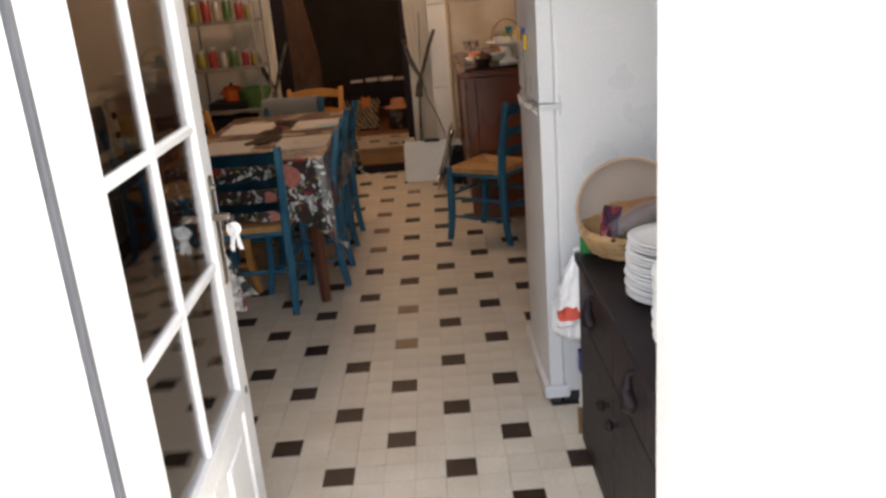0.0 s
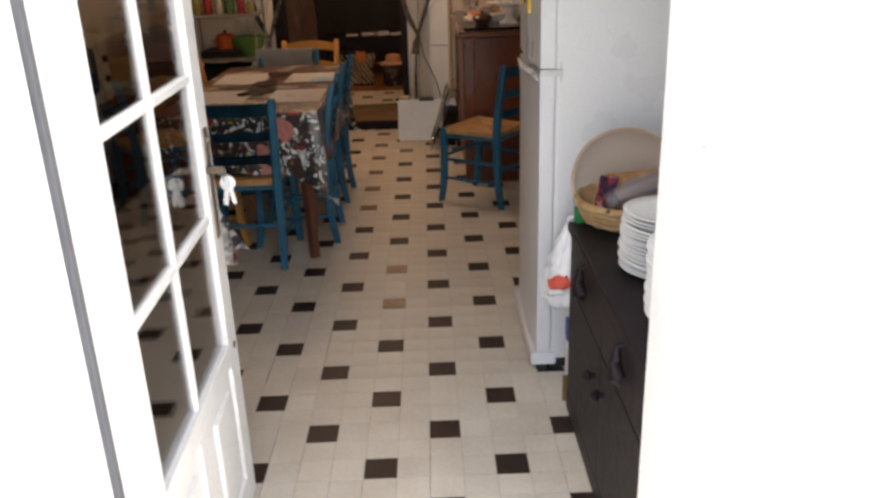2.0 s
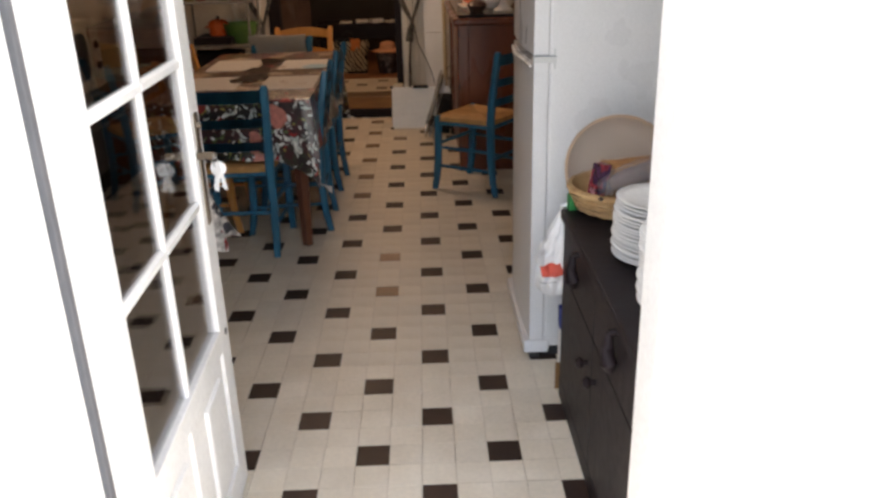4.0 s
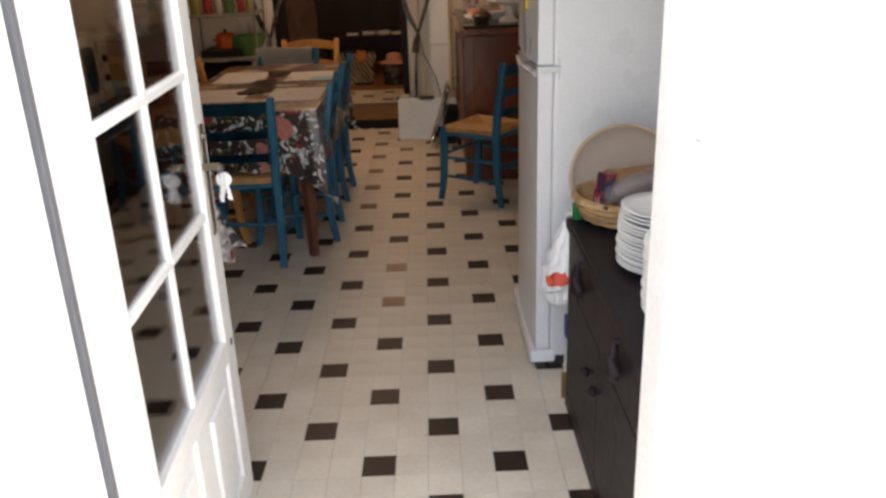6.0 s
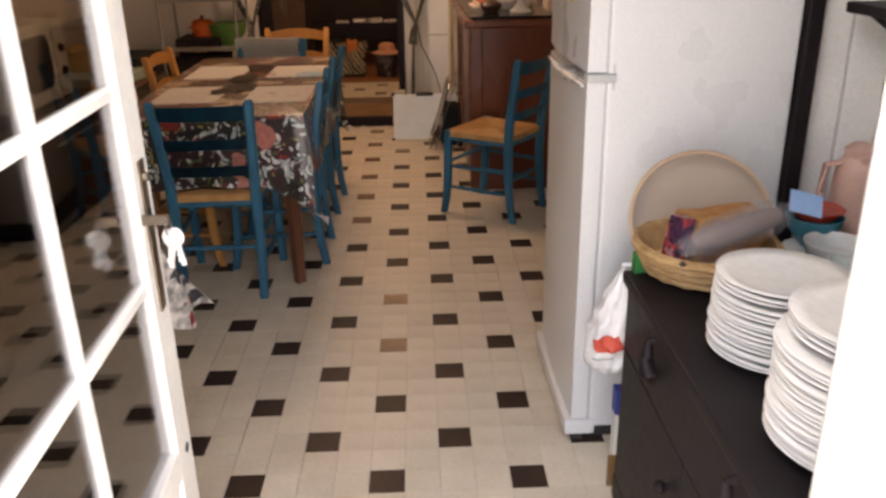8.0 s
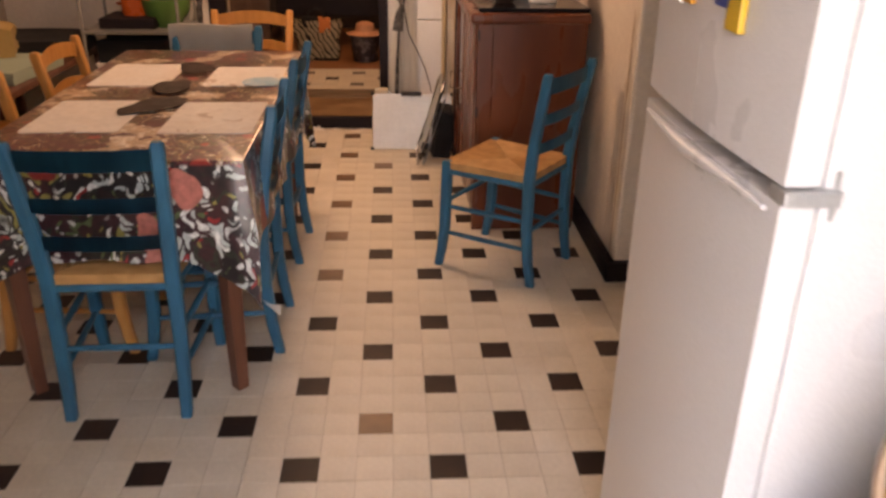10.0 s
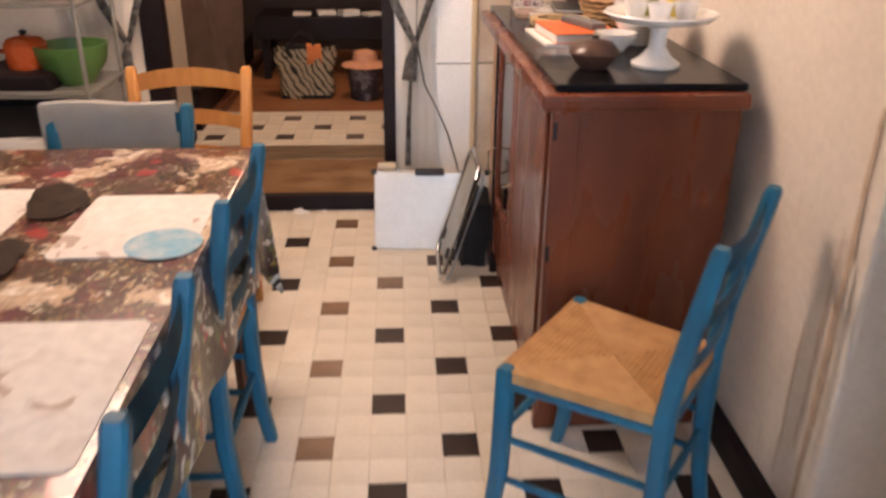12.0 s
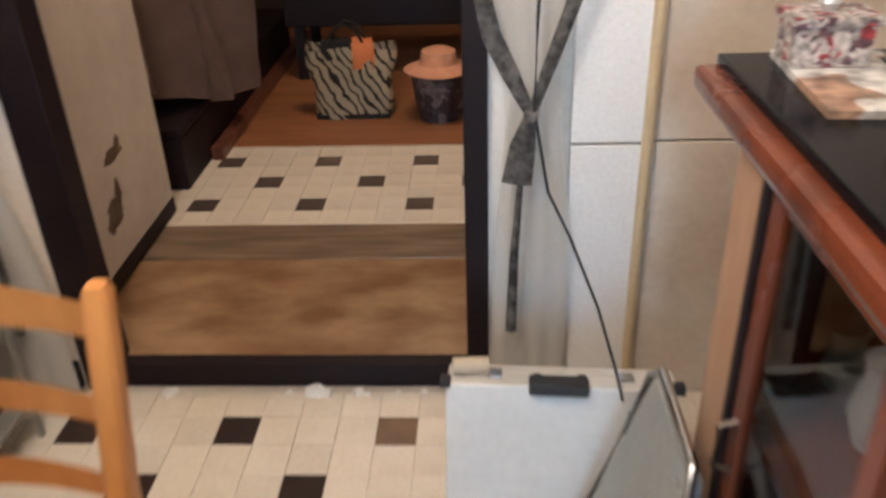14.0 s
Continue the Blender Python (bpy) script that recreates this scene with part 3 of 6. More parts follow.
def rush_seat(bm, fw, bw, fd, bd, z):
    """Four woven triangles that meet at the middle, cords lying side by side."""
    c = Vector((0, (fd + bd) / 2, z - 0.006))
    rim = [Vector((-fw, fd, z)), Vector((fw, fd, z)), Vector((bw, bd, z)), Vector((-bw, bd, z))]
    n = 14
    for k in range(4):
        a, b = rim[k], rim[(k + 1) % 4]
        rows = []
        for j in range(n * 2 + 1):
            u = j / (n * 2)
            p, q = a.lerp(c, u), b.lerp(c, u)
            up = Vector((0, 0, 0.0035 if j % 2 else 0.0))
            rows.append((bm.verts.new(p + up), bm.verts.new(p.lerp(q, 0.5) + up - Vector((0, 0, 0.003))), bm.verts.new(q + up)))
        for (p0, p1, p2), (q0, q1, q2) in zip(rows, rows[1:]):
            bm.faces.new((p0, p1, q1, q0))
            bm.faces.new((p1, p2, q2, q1))
    bmesh.ops.remove_doubles(bm, verts=list(bm.verts), dist=0.0002)
    low = [bm.verts.new(p - Vector((0, 0, 0.028))) for p in rim]
    top = [bm.verts.new(p) for p in rim]
    for i in range(4):
        bm.faces.new((low[i], low[(i + 1) % 4], top[(i + 1) % 4], top[i]))
    bm.faces.new(low)
    bmesh.ops.remove_doubles(bm, verts=list(bm.verts), dist=0.0002)


def slat_form(bm, w, y, z, h, bow=0.02, arch=0.0, t=0.009):
    def f(u, v):
        x = (u - 0.5) * 2
        return Vector((x * w, y - bow * (1 - x * x), z + (v - 0.5) * h + arch * (1 - x * x) * (1.0 if v > 0.5 else 0.7)))
    sheet(bm, f, 10, 3, t)


def ladder_chair(name, label, mat, seat_mat, m, group, arch=0.0, slats=((0.555, 0.042), (0.668, 0.042), (0.795, 0.058)), wood_seat=False, bh=0.845):
    ob = thing(name, label, "chair", m, group)
    fw, bw, fd, bd, sh, lean = 0.19, 0.168, 0.18, -0.175, 0.44, 0.06
    chair_legs(ob, mat, fw, bw, fd, bd, sh, bh, lean)
    if wood_seat:
        made("seat", lambda bm: box(bm, (-fw - 0.005, bd + 0.01, sh - 0.005), (fw + 0.005, fd + 0.03, sh + 0.017), 0.008), seat_mat, ob)
    else:
        made("seat", lambda bm: rush_seat(bm, fw + 0.012, bw + 0.004, fd + 0.014, bd - 0.004, sh + 0.012), seat_mat, ob, "woven rush seat")
    for y, a in ((fd, fw), (bd, bw)):
        made("seat_rail", lambda bm: tube(bm, [(-a, y, sh - 0.028), (a, y, sh - 0.028)], 0.012), mat, ob, smooth=True)
        for z in ((0.285,) if y > 0 else (0.22,)):
            made("rung", lambda bm: tube(bm, [(-a, y, z), (0, y, z), (a, y, z)], [0.008, 0.011, 0.008]), mat, ob, smooth=True)
    for s in (-1, 1):
        made("seat_rail", lambda bm: tube(bm, [(s * fw, fd, sh - 0.028), (s * bw, bd, sh - 0.028)], 0.012), mat, ob, smooth=True)
        for z in (0.15, 0.265):
            made("rung", lambda bm: tube(bm, [(s * fw, fd, z), (s * (fw + bw) / 2, 0, z), (s * bw, bd, z)], [0.008, 0.011, 0.008]), mat, ob, smooth=True)
    for z, h in slats:
        k = (z - sh) / (bh - sh)
        made("slat", lambda bm: slat_form(bm, bw * (1 + 0.12 * k), bd - lean * k + 0.002, z, h, 0.018, arch), mat, ob, smooth=True)
    return ob


blue = ladder_chair("dining_chair", "blue painted ladder-back chair with a rush seat by the table", BLUE, RUSH, pose(-0.925, 1.66, 0, 0, 0, 1), "chairs round the table")
for x, y, r in ((-0.735, 1.975, 91), (-0.735, 2.69, 88), (-0.94, 3.02, 180)):
    copy_thing(blue, pose(x, y, 0, 0, 0, r))
loose = copy_thing(blue, pose(0.325, 2.53, 0, 0, 0, 53.6))
tagged(loose, "blue painted ladder-back chair with rush seat by the projecting wall", "chair")
wood = ladder_chair("dining_chair", "varnished beech ladder-back chair with curved slats", PINE, RUSH, pose(-0.85, 3.475, 0, 0, 0, 180), "chairs round the table", arch=0.025, slats=((0.55, 0.045), (0.67, 0.045), (0.80, 0.055)), wood_seat=False, bh=0.855)
for x, y, r in ((-1.22, 2.02, -90), (-1.22, 2.72, -92)):
    copy_thing(wood, pose(x, y, 0, 0, 0, r))

# ---- table ----
TX0, TX1, TY0, TY1, TZ = -1.305, -0.55, 1.545, 3.12, 0.755
table = thing("dining_table", "red-brown wooden dining table under an oilcloth", "table")
boxes("tabletop", BROWN_WOOD, table, (TX0 + 0.008, TY0 + 0.008, TZ - 0.028), (TX1 - 0.008, TY1 - 0.008, TZ - 0.002), 0.003)
boxes("apron", BROWN_WOOD, table, (TX0 + 0.05, TY0 + 0.05, TZ - 0.12), (TX1 - 0.05, TY1 - 0.05, TZ - 0.028), 0.003)
for x in (TX0 + 0.07, TX1 - 0.075):
    for y in (TY0 + 0.06, TY1 - 0.07):
        made("leg", lambda bm: tube(bm, [(x, y, 0), (x, y, 0.45), (x, y, TZ - 0.03)], [0.026, 0.036, 0.042], 4), BROWN_WOOD, table)


def oilcloth(bm):
    """The top sheet and a skirt that hangs all round, in soft folds, longer at the corners."""
    n = 160
    per = []
    w, d = TX1 - TX0, TY1 - TY0
    total = 2 * (w + d)
    for i in range(n):
        s = total * i / n
        if s < w:
            p, nx, ny, c = (TX0 + s, TY0), 0, -1, min(s, w - s)
        elif s < w + d:
            p, nx, ny, c = (TX1, TY0 + s - w), 1, 0, min(s - w, w + d - s)
        elif s < 2 * w + d:
            p, nx, ny, c = (TX1 - (s - w - d), TY1), 0, 1, min(s - w - d, 2 * w + d - s)
        else:
            p, nx, ny, c = (TX0, TY1 - (s - 2 * w - d)), -1, 0, min(s - 2 * w - d, total - s)
        per.append((p, nx, ny, c))
    rings = []
    for k in range(9):
        v = k / 8
        ring = []
        for i, ((x, y), nx, ny, c) in enumerate(per):
            near = math.exp(-c / 0.075)
            length = 0.285 + 0.165 * near + 0.006 * math.sin(i * 0.9)
            out = 0.004 + v * (0.012 + 0.010 * math.sin(i * 0.55) + 0.035 * near * math.sin(math.pi * min(1, v * 1.2)))
            dx = dy = 0
            if c < 0.10:
                cx, cy = (TX0 + TX1) / 2, (TY0 + TY1) / 2
                dx, dy = math.copysign(0.045, x - cx) * near * v * (nx == 0), math.copysign(0.030, y - cy) * near * v * (ny == 0)
            ring.append(bm.verts.new((x + nx * out + dx, y + ny * out + dy, TZ + 0.003 - v * length)))
        rings.append(ring)
    hem = [bm.verts.new(v.co + Vector((((TX0 + TX1) / 2 - v.co.x) * 0.012, ((TY0 + TY1) / 2 - v.co.y) * 0.006, 0.002))) for v in rings[-1]]
    up = [bm.verts.new((TX0 + TX1) / 2 + (v.co.x - (TX0 + TX1) / 2) * 0.985 if k == 0 else v.co[k] if k == 2 else (TY0 + TY1) / 2 + (v.co.y - (TY0 + TY1) / 2) * 0.99 for k in range(3)) for v in rings[0]]
    for v in up:
        v.co.z += 0.002
    for a, b in zip([up] + rings, rings + [hem]):
        for i in range(n):
            bm.faces.new((a[i], a[(i + 1) % n], b[(i + 1) % n], b[i]))
    mid = bm.verts.new(((TX0 + TX1) / 2, (TY0 + TY1) / 2, TZ + 0.005))
    for i in range(n):
        bm.faces.new((up[i], up[(i + 1) % n], mid))


cloth = tagged(made("tablecloth", oilcloth, TABLECLOTH, smooth=True), "glossy oilcloth printed with flowers and fruit, hanging over the table", "tablecloth")

def turned_corner(bm):
    """The corner of the cloth, turned over so that its white backing shows."""
    def f(u, v):
        w = 1 - v
        return Vector((TX1 + 0.028 + 0.055 * u * w + 0.050 * v, TY0 - 0.030 - 0.010 * math.sin(math.pi * u) * w, 0.352 - 0.055 * v - 0.018 * u * w))
    sheet(bm, f, 8, 8, 0.002)


made("turned_corner", turned_corner, plain("white_cloth_backing", (0.75, 0.74, 0.72), 0.6), cloth, "white backing of the turned corner", True)

# ---- fridge ----
fridge = thing("fridge", "tall white two-door fridge freezer with scuffed doors", "fridge")
FX, FY0, FY1 = 0.40, 0.365, 0.945
boxes("body", FRIDGE_WHITE, fridge, (FX, FY0, 0.045), (0.88, FY1, 1.70), 0.008)


def fridge_door(bm, z0, z1):
    """A door slab with a softly bowed front."""
    def f(u, v):
        y = FY0 + (FY1 - FY0) * u
        return Vector((FX - 0.052 - 0.012 * math.sin(math.pi * u), y, z0 + (z1 - z0) * v))
    g = 12
    front = [[bm.verts.new(f(i / g, j)) for j in (0, 1)] for i in range(g + 1)]
    back = [[bm.verts.new((FX - 0.006, f(i / g, j).y, f(i / g, j).z)) for j in (0, 1)] for i in range(g + 1)]
    for i in range(g):
        bm.faces.new((front[i][0], front[i + 1][0], front[i + 1][1], front[i][1]))
        bm.faces.new((back[i][0], back[i + 1][0], back[i + 1][1], back[i][1]))
        for j in (0, 1):
            bm.faces.new((front[i][j], front[i + 1][j], back[i + 1][j], back[i][j]))
    for i in (0, g):
        bm.faces.new((front[i][0], front[i][1], back[i][1], back[i][0]))
    bmesh.ops.bevel(bm, geom=[e for e in bm.edges if e.calc_face_angle(0) > 0.8], offset=0.008, segments=2, affect="EDGES")


lower = made("lower_door", lambda bm: fridge_door(bm, 0.075, 1.075), FRIDGE_WHITE, fridge, smooth=True)
upper = made("freezer_door", lambda bm: fridge_door(bm, 1.10, 1.70), FRIDGE_WHITE, fridge, smooth=True)
boxes("door_seal", plain("grey_white_gasket", (0.55, 0.55, 0.55), 0.6), fridge, (FX - 0.007, FY0 + 0.01, 0.08), (FX + 0.001, FY1 - 0.01, 1.69), 0.0)
boxes("kick_plate", FRIDGE_WHITE, fridge, (0.325, FY0 - 0.008, 0.022), (FX + 0.02, FY1, 0.074), 0.012)
boxes("plinth", RUBBER, fridge, (0.40, FY0 + 0.02, 0.0), (0.86, FY1 - 0.02, 0.045), 0.0)
boxes("foot", RUBBER, fridge, (0.348, FY0 + 0.0, 0.0), (0.385, FY0 + 0.04, 0.03), 0.003)
boxes("hinge", ALU, fridge, (0.345, FY0 - 0.014, 1.077), (0.42, FY0 + 0.03, 1.097), 0.002, "steel middle hinge")
boxes("hinge_tab", ALU, fridge, (0.412, FY0 - 0.004, 1.055), (0.418, FY0 - 0.0005, 1.12), 0.0)
made("handle_lip", lambda bm: tube(bm, [(0.341, FY0 + 0.03, 1.062), (0.325, (FY0 + FY1) / 2, 1.064), (0.337, FY1 - 0.04, 1.062)], [0.004, 0.013, 0.004]), FRIDGE_WHITE, lower, smooth=True)

# ---- dark chest ----
CT = 0.665
chest = thing("chest", "low dark-stained wooden chest of drawers, scuffed, beside the fridge", "chest")
boxes("body", DARK_CHEST, chest, (0.425, -0.855, 0.06), (0.93, 0.10, CT - 0.03), 0.004)
boxes("top", DARK_CHEST, chest, (0.405, -0.868, CT - 0.03), (0.95, 0.115, CT), 0.006)
boxes("plinth", DARK_CHEST, chest, (0.415, -0.86, 0.0), (0.93, 0.11, 0.07), 0.004)
for y0, y1 in ((-0.845, -0.392), (-0.388, 0.085)):
    for z0, z1 in ((0.078, 0.468), (0.472, 0.632)):
        d = boxes("drawer" if z0 > 0.3 else "door", DARK_CHEST, chest, (0.413, y0, z0), (0.43, y1, z1), 0.002)
        yc, zc = ((y0 + y1) / 2 - 0.02, 0.60) if z0 > 0.3 else (y0 + 0.05 if y0 > -0.5 else y1 - 0.05, 0.375)
        if z0 > 0.3:
            made("drop_pull", lambda bm: (tube(bm, [(0.413, yc, zc + 0.025), (0.392, yc, zc + 0.022)], 0.009), tube(bm, [(0.394, yc, zc + 0.024), (0.390, yc - 0.006, zc - 0.01), (0.392, yc - 0.012, zc - 0.05), (0.398, yc - 0.012, zc - 0.072)], [0.008, 0.014, 0.021, 0.008])), BLACK_PAINT, d, smooth=True)
        else:
            made("knob", lambda bm: (tube(bm, [(0.413, yc, zc), (0.398, yc, zc)], 0.008), tube(bm, [(0.40, yc, zc), (0.39, yc, zc), (0.378, yc, zc)], [0.012, 0.018, 0.008])), BLACK_PAINT, d, smooth=True)

# ---- sideboard ----
SX, SY0, SY1, SZ = 0.225, 2.865, 4.02, 0.985
side = thing("sideboard", "mahogany sideboard with black top and glazed doors against the wall", "sideboard", Matrix.Translation((0.186, 2.85, 0)) @ pose(0, 0, 0, 0, 0, 0.6) @ Matrix.Translation((-0.2, -2.85, 0)))
boxes("side_panel", CABINET_WOOD, side, (SX + 0.02, SY0, 0.0), (0.69, SY0 + 0.03, SZ - 0.06), 0.003)
boxes("side_panel", CABINET_WOOD, side, (SX + 0.02, SY1 - 0.03, 0.0), (0.70, SY1, SZ - 0.06), 0.003)
boxes("back_panel", CABINET_WOOD, side, (0.685, SY0 + 0.03, 0.0), (0.70, SY1 - 0.03, SZ - 0.06), 0.0)
boxes("base", CABINET_WOOD, side, (SX + 0.02, SY0 + 0.03, 0.0), (0.685, SY1 - 0.03, 0.09), 0.003)
boxes("corner_post", CABINET_WOOD, side, (SX, SY0 - 0.006, 0.0), (SX + 0.07, SY0 + 0.03, SZ - 0.06), 0.006)
boxes("corner_post", BLACK_PAINT, side, (SX - 0.006, 3.874, 0.0), (SX + 0.03, 3.896, SZ - 0.06), 0.003)
boxes("end_strip", material("pale_pine_strip", (0.50, 0.32, 0.20), 0.5, second=(0.40, 0.24, 0.14), scale=6, grain=40, stretch=(4, 4, 0.5)), side, (SX, 3.897, 0.0), (SX + 0.02, SY1, SZ - 0.06), 0.003)
boxes("shelf", CABINET_WOOD, side, (SX + 0.05, SY0 + 0.03, 0.44), (0.685, SY1 - 0.03, 0.46), 0.0)
boxes("cornice", CABINET_WOOD, side, (SX - 0.03, SY0 - 0.03, SZ - 0.06), (0.70, 4.22, SZ - 0.018), 0.014)
boxes("top", BLACK_TOP, side, (SX + 0.005, SY0 + 0.005, SZ - 0.018), (0.698, 4.21, SZ), 0.004)
for k, (y0, y1) in enumerate(((2.94, 3.47), (3.48, 3.87))):
    d = thing("door", "glazed wooden cabinet door" if k == 1 else "solid wooden cabinet door", "", None)
    d.parent = side
    for a, b in (((y0, 0.10), (y0 + 0.04, 0.915)), ((y1 - 0.04, 0.10), (y1, 0.915))):
        boxes("door_stile", CABINET_WOOD, d, (SX, a[0], a[1]), (SX + 0.022, b[0], b[1]), 0.004)
    for a, b in (((y0 + 0.04, 0.10), (y1 - 0.04, 0.915)),) if k != 1 else (((y0 + 0.04, 0.10), (y1 - 0.04, 0.34)), ((y0 + 0.04, 0.885), (y1 - 0.04, 0.915))):
        boxes("door_rail", CABINET_WOOD, d, (SX + 0.002, a[0], a[1]), (SX + 0.02, b[0], b[1]), 0.003)
    if k == 1:
        p = boxes("pane", CABINET_GLASS, d, (SX + 0.009, y0 + 0.038, 0.338), (SX + 0.013, y1 - 0.038, 0.888), 0.0)
        p.visible_shadow = False
    made("handle", lambda bm: (tube(bm, [(SX - 0.002, y1 - 0.035, 0.53), (SX - 0.03, y1 - 0.035, 0.52), (SX - 0.03, y1 - 0.035, 0.44), (SX - 0.002, y1 - 0.035, 0.43)], 0.005)), DULL, d, "drop handle of dull metal", True)
for z in (0.55, 0.875):
    boxes("hinge", BLACK_PAINT, side, (SX + 0.002, SY0 - 0.009, z - 0.022), (SX + 0.012, SY0 - 0.004, z + 0.022), 0.0, "small dark hinge")


# ---- on the table ----
MAT_PRINT = print_cloth("printed_placemat", [(0, (0.78, 0.735, 0.69)), (0.5, (0.76, 0.71, 0.66)), (0.90, (0.73, 0.66, 0.61)), (0.96, (0.50, 0.40, 0.34)), (0.98, (0.70, 0.655, 0.61))], 9, rough=0.3, coat=0.25)
for nd in MAT_PRINT.node_tree.nodes:
    if nd.type == "MAP_RANGE":
        nd.inputs[3].default_value, nd.inputs[4].default_value = 0.92, 1.05
for x0, x1, y0, y1 in ((-0.84, -0.562, 1.79, 2.17), (-0.84, -0.564, 2.415, 2.755), (-1.245, -0.955, 1.80, 2.19), (-1.25, -0.965, 2.41, 2.80)):
    ob = made("placemat", lambda bm: slab(bm, [(x0 + 0.012, y0), (x1 - 0.012, y0 + 0.004), (x1, y0 + 0.016), (x1 - 0.002, y1 - 0.012), (x1 - 0.014, y1), (x0 + 0.010, y1 - 0.003), (x0, y1 - 0.014), (x0 + 0.002, y0 + 0.012)], TZ + 0.0055, TZ + 0.008), MAT_PRINT)
    tagged(ob, "glossy white printed placemat lying on the oilcloth", "placemat", "placemats")
blue_disc = material("blue_print_card", (0.16, 0.40, 0.56), 0.35, second=(0.62, 0.62, 0.60), scale=24, amount=0.8, grain=80, bump=0.02)
for x, y, r in ((-0.625, 2.475, 0.075),):
    tagged(made("coaster", lambda bm: lathe(bm, [(0, 0), (r, 0), (r, 0.002), (0, 0.002)], (x, y, TZ + 0.0085), 32), blue_disc), "round blue card coaster on a placemat", "coaster")


def trivet(at, w, d, turn, seed):
    """A flat cut-out of thick leather with a bulge at one end and a notched rim."""
    def f(u, v):
        a = 2 * math.pi * u
        k = 1 + 0.10 * math.sin(2 * a + seed) + 0.09 * math.sin(3 * a + 2 * seed) + 0.05 * math.sin(7 * a + seed)
        return Vector((w * v * k * math.cos(a), d * v * k * math.sin(a), 0.006 - 0.0015 * v ** 8 + 0.0008 * math.sin(5 * a) * v))
    t = made("trivet", lambda bm: sheet(bm, f, 48, 6, 0.005), LEATHER, smooth=True)
    t.matrix_world = pose(*at, 0, 0, turn)
    return tagged(t, "dark brown leather table mat on the oilcloth", "trivet", group="trivets")


trivet((-0.930, 2.115, TZ + 0.008), 0.072, 0.135, -25, 0.4)
trivet((-0.935, 2.385, TZ + 0.008), 0.062, 0.120, -8, 2.1)
trivet((-0.920, 2.715, TZ + 0.008), 0.070, 0.105, 12, 4.0)


def draped_cloth(bm):
    """A folded cloth over the chair's top rail, hanging down both sides."""
    def f(u, v):
        x = -1.150 + 0.370 * u
        s = (v - 0.5) * 2
        drop = max(0.0, abs(s) - 0.12) * 0.17
        return Vector((x, 3.249 + 0.020 * math.tanh(s * 8) + math.copysign(0.005, s) * math.sin(u * 9) * abs(s) + 0.014 * (1 - (2 * u - 1) ** 2), 0.852 - drop + 0.004 * math.sin(u * 7)))
    sheet(bm, f, 24, 16, 0.004)


tagged(made("folded_cloth", draped_cloth, GREY_CLOTH, smooth=True), "grey cotton cloth hung over a chair back", "cloth")

# ---- on the chest ----
def plate_stack(at, count, radius, step, label, tilt=0.0):
    for k in range(count):
        r = radius * (1 + 0.012 * math.sin(k * 2.3))
        dx, dy = 0.004 * math.sin(k * 1.7), 0.004 * math.cos(k * 2.9)
        ob = new("plate", PLATE)
        ob.matrix_world = Matrix.Translation((at[0] + dx, at[1] + dy, at[2] + k * step)) @ pose(0, 0, 0, tilt * k * 0.15, 0.25 * math.sin(k), 20 * k) @ Matrix.Scale(r / 0.12, 4)
        tagged(ob, label, "plate", "stacked plates")


bm = bmesh.new()
lathe(bm, [(0, 0.004), (0.062, 0.004), (0.065, 0.0), (0.069, 0.0), (0.072, 0.005), (0.095, 0.011), (0.117, 0.018), (0.120, 0.0195), (0.1195, 0.021), (0.095, 0.0145), (0.070, 0.009), (0, 0.0075)], seg=40)
PLATE = bpy.data.meshes.new("plate")
bmesh.ops.recalc_face_normals(bm, faces=bm.faces)
bm.to_mesh(PLATE)
bm.free()
PLATE.materials.append(CHINA)
PLATE.shade_smooth()
LAB = "white china plate in a tall stack on the chest"
plate_stack((0.600, -0.315, CT), 14, 0.130, 0.0090, LAB)
plate_stack((0.602, -0.300, CT + 14 * 0.0090), 3, 0.124, 0.0095, LAB)
plate_stack((0.612, -0.625, CT), 19, 0.152, 0.0092, LAB)
plate_stack((0.622, -0.605, CT + 19 * 0.0092), 4, 0.138, 0.0100, LAB)

MESH_COVER = bpy.data.materials.new("tan_fly_mesh")
MESH_COVER.use_nodes = True
n, l = MESH_COVER.node_tree.nodes, MESH_COVER.node_tree.links
wv = [n.new("ShaderNodeTexWave") for _ in range(2)]
co = n.new("ShaderNodeTexCoord")
for w, axis in zip(wv, "XZ"):
    w.bands_direction = axis
    w.inputs["Scale"].default_value = 110
    l.new(co.outputs["Object"], w.inputs["Vector"])
mx = n.new("ShaderNodeMath")
mx.operation = "MAXIMUM"
l.new(wv[0].outputs["Fac"], mx.inputs[0])
l.new(wv[1].outputs["Fac"], mx.inputs[1])
rg = n.new("ShaderNodeMapRange")
rg.inputs[1].default_value, rg.inputs[2].default_value, rg.inputs[3].default_value, rg.inputs[4].default_value = 0.45, 0.9, 0.55, 0.92
l.new(mx.outputs[0], rg.inputs[0])
n["Principled BSDF"].inputs["Base Color"].default_value = (0.52, 0.41, 0.32, 1)
n["Principled BSDF"].inputs["Roughness"].default_value = 0.8
l.new(rg.outputs[0], n["Principled BSDF"].inputs["Alpha"])


TAN_BAND = plain("tan_cotton_band", (0.50, 0.36, 0.25), 0.9)


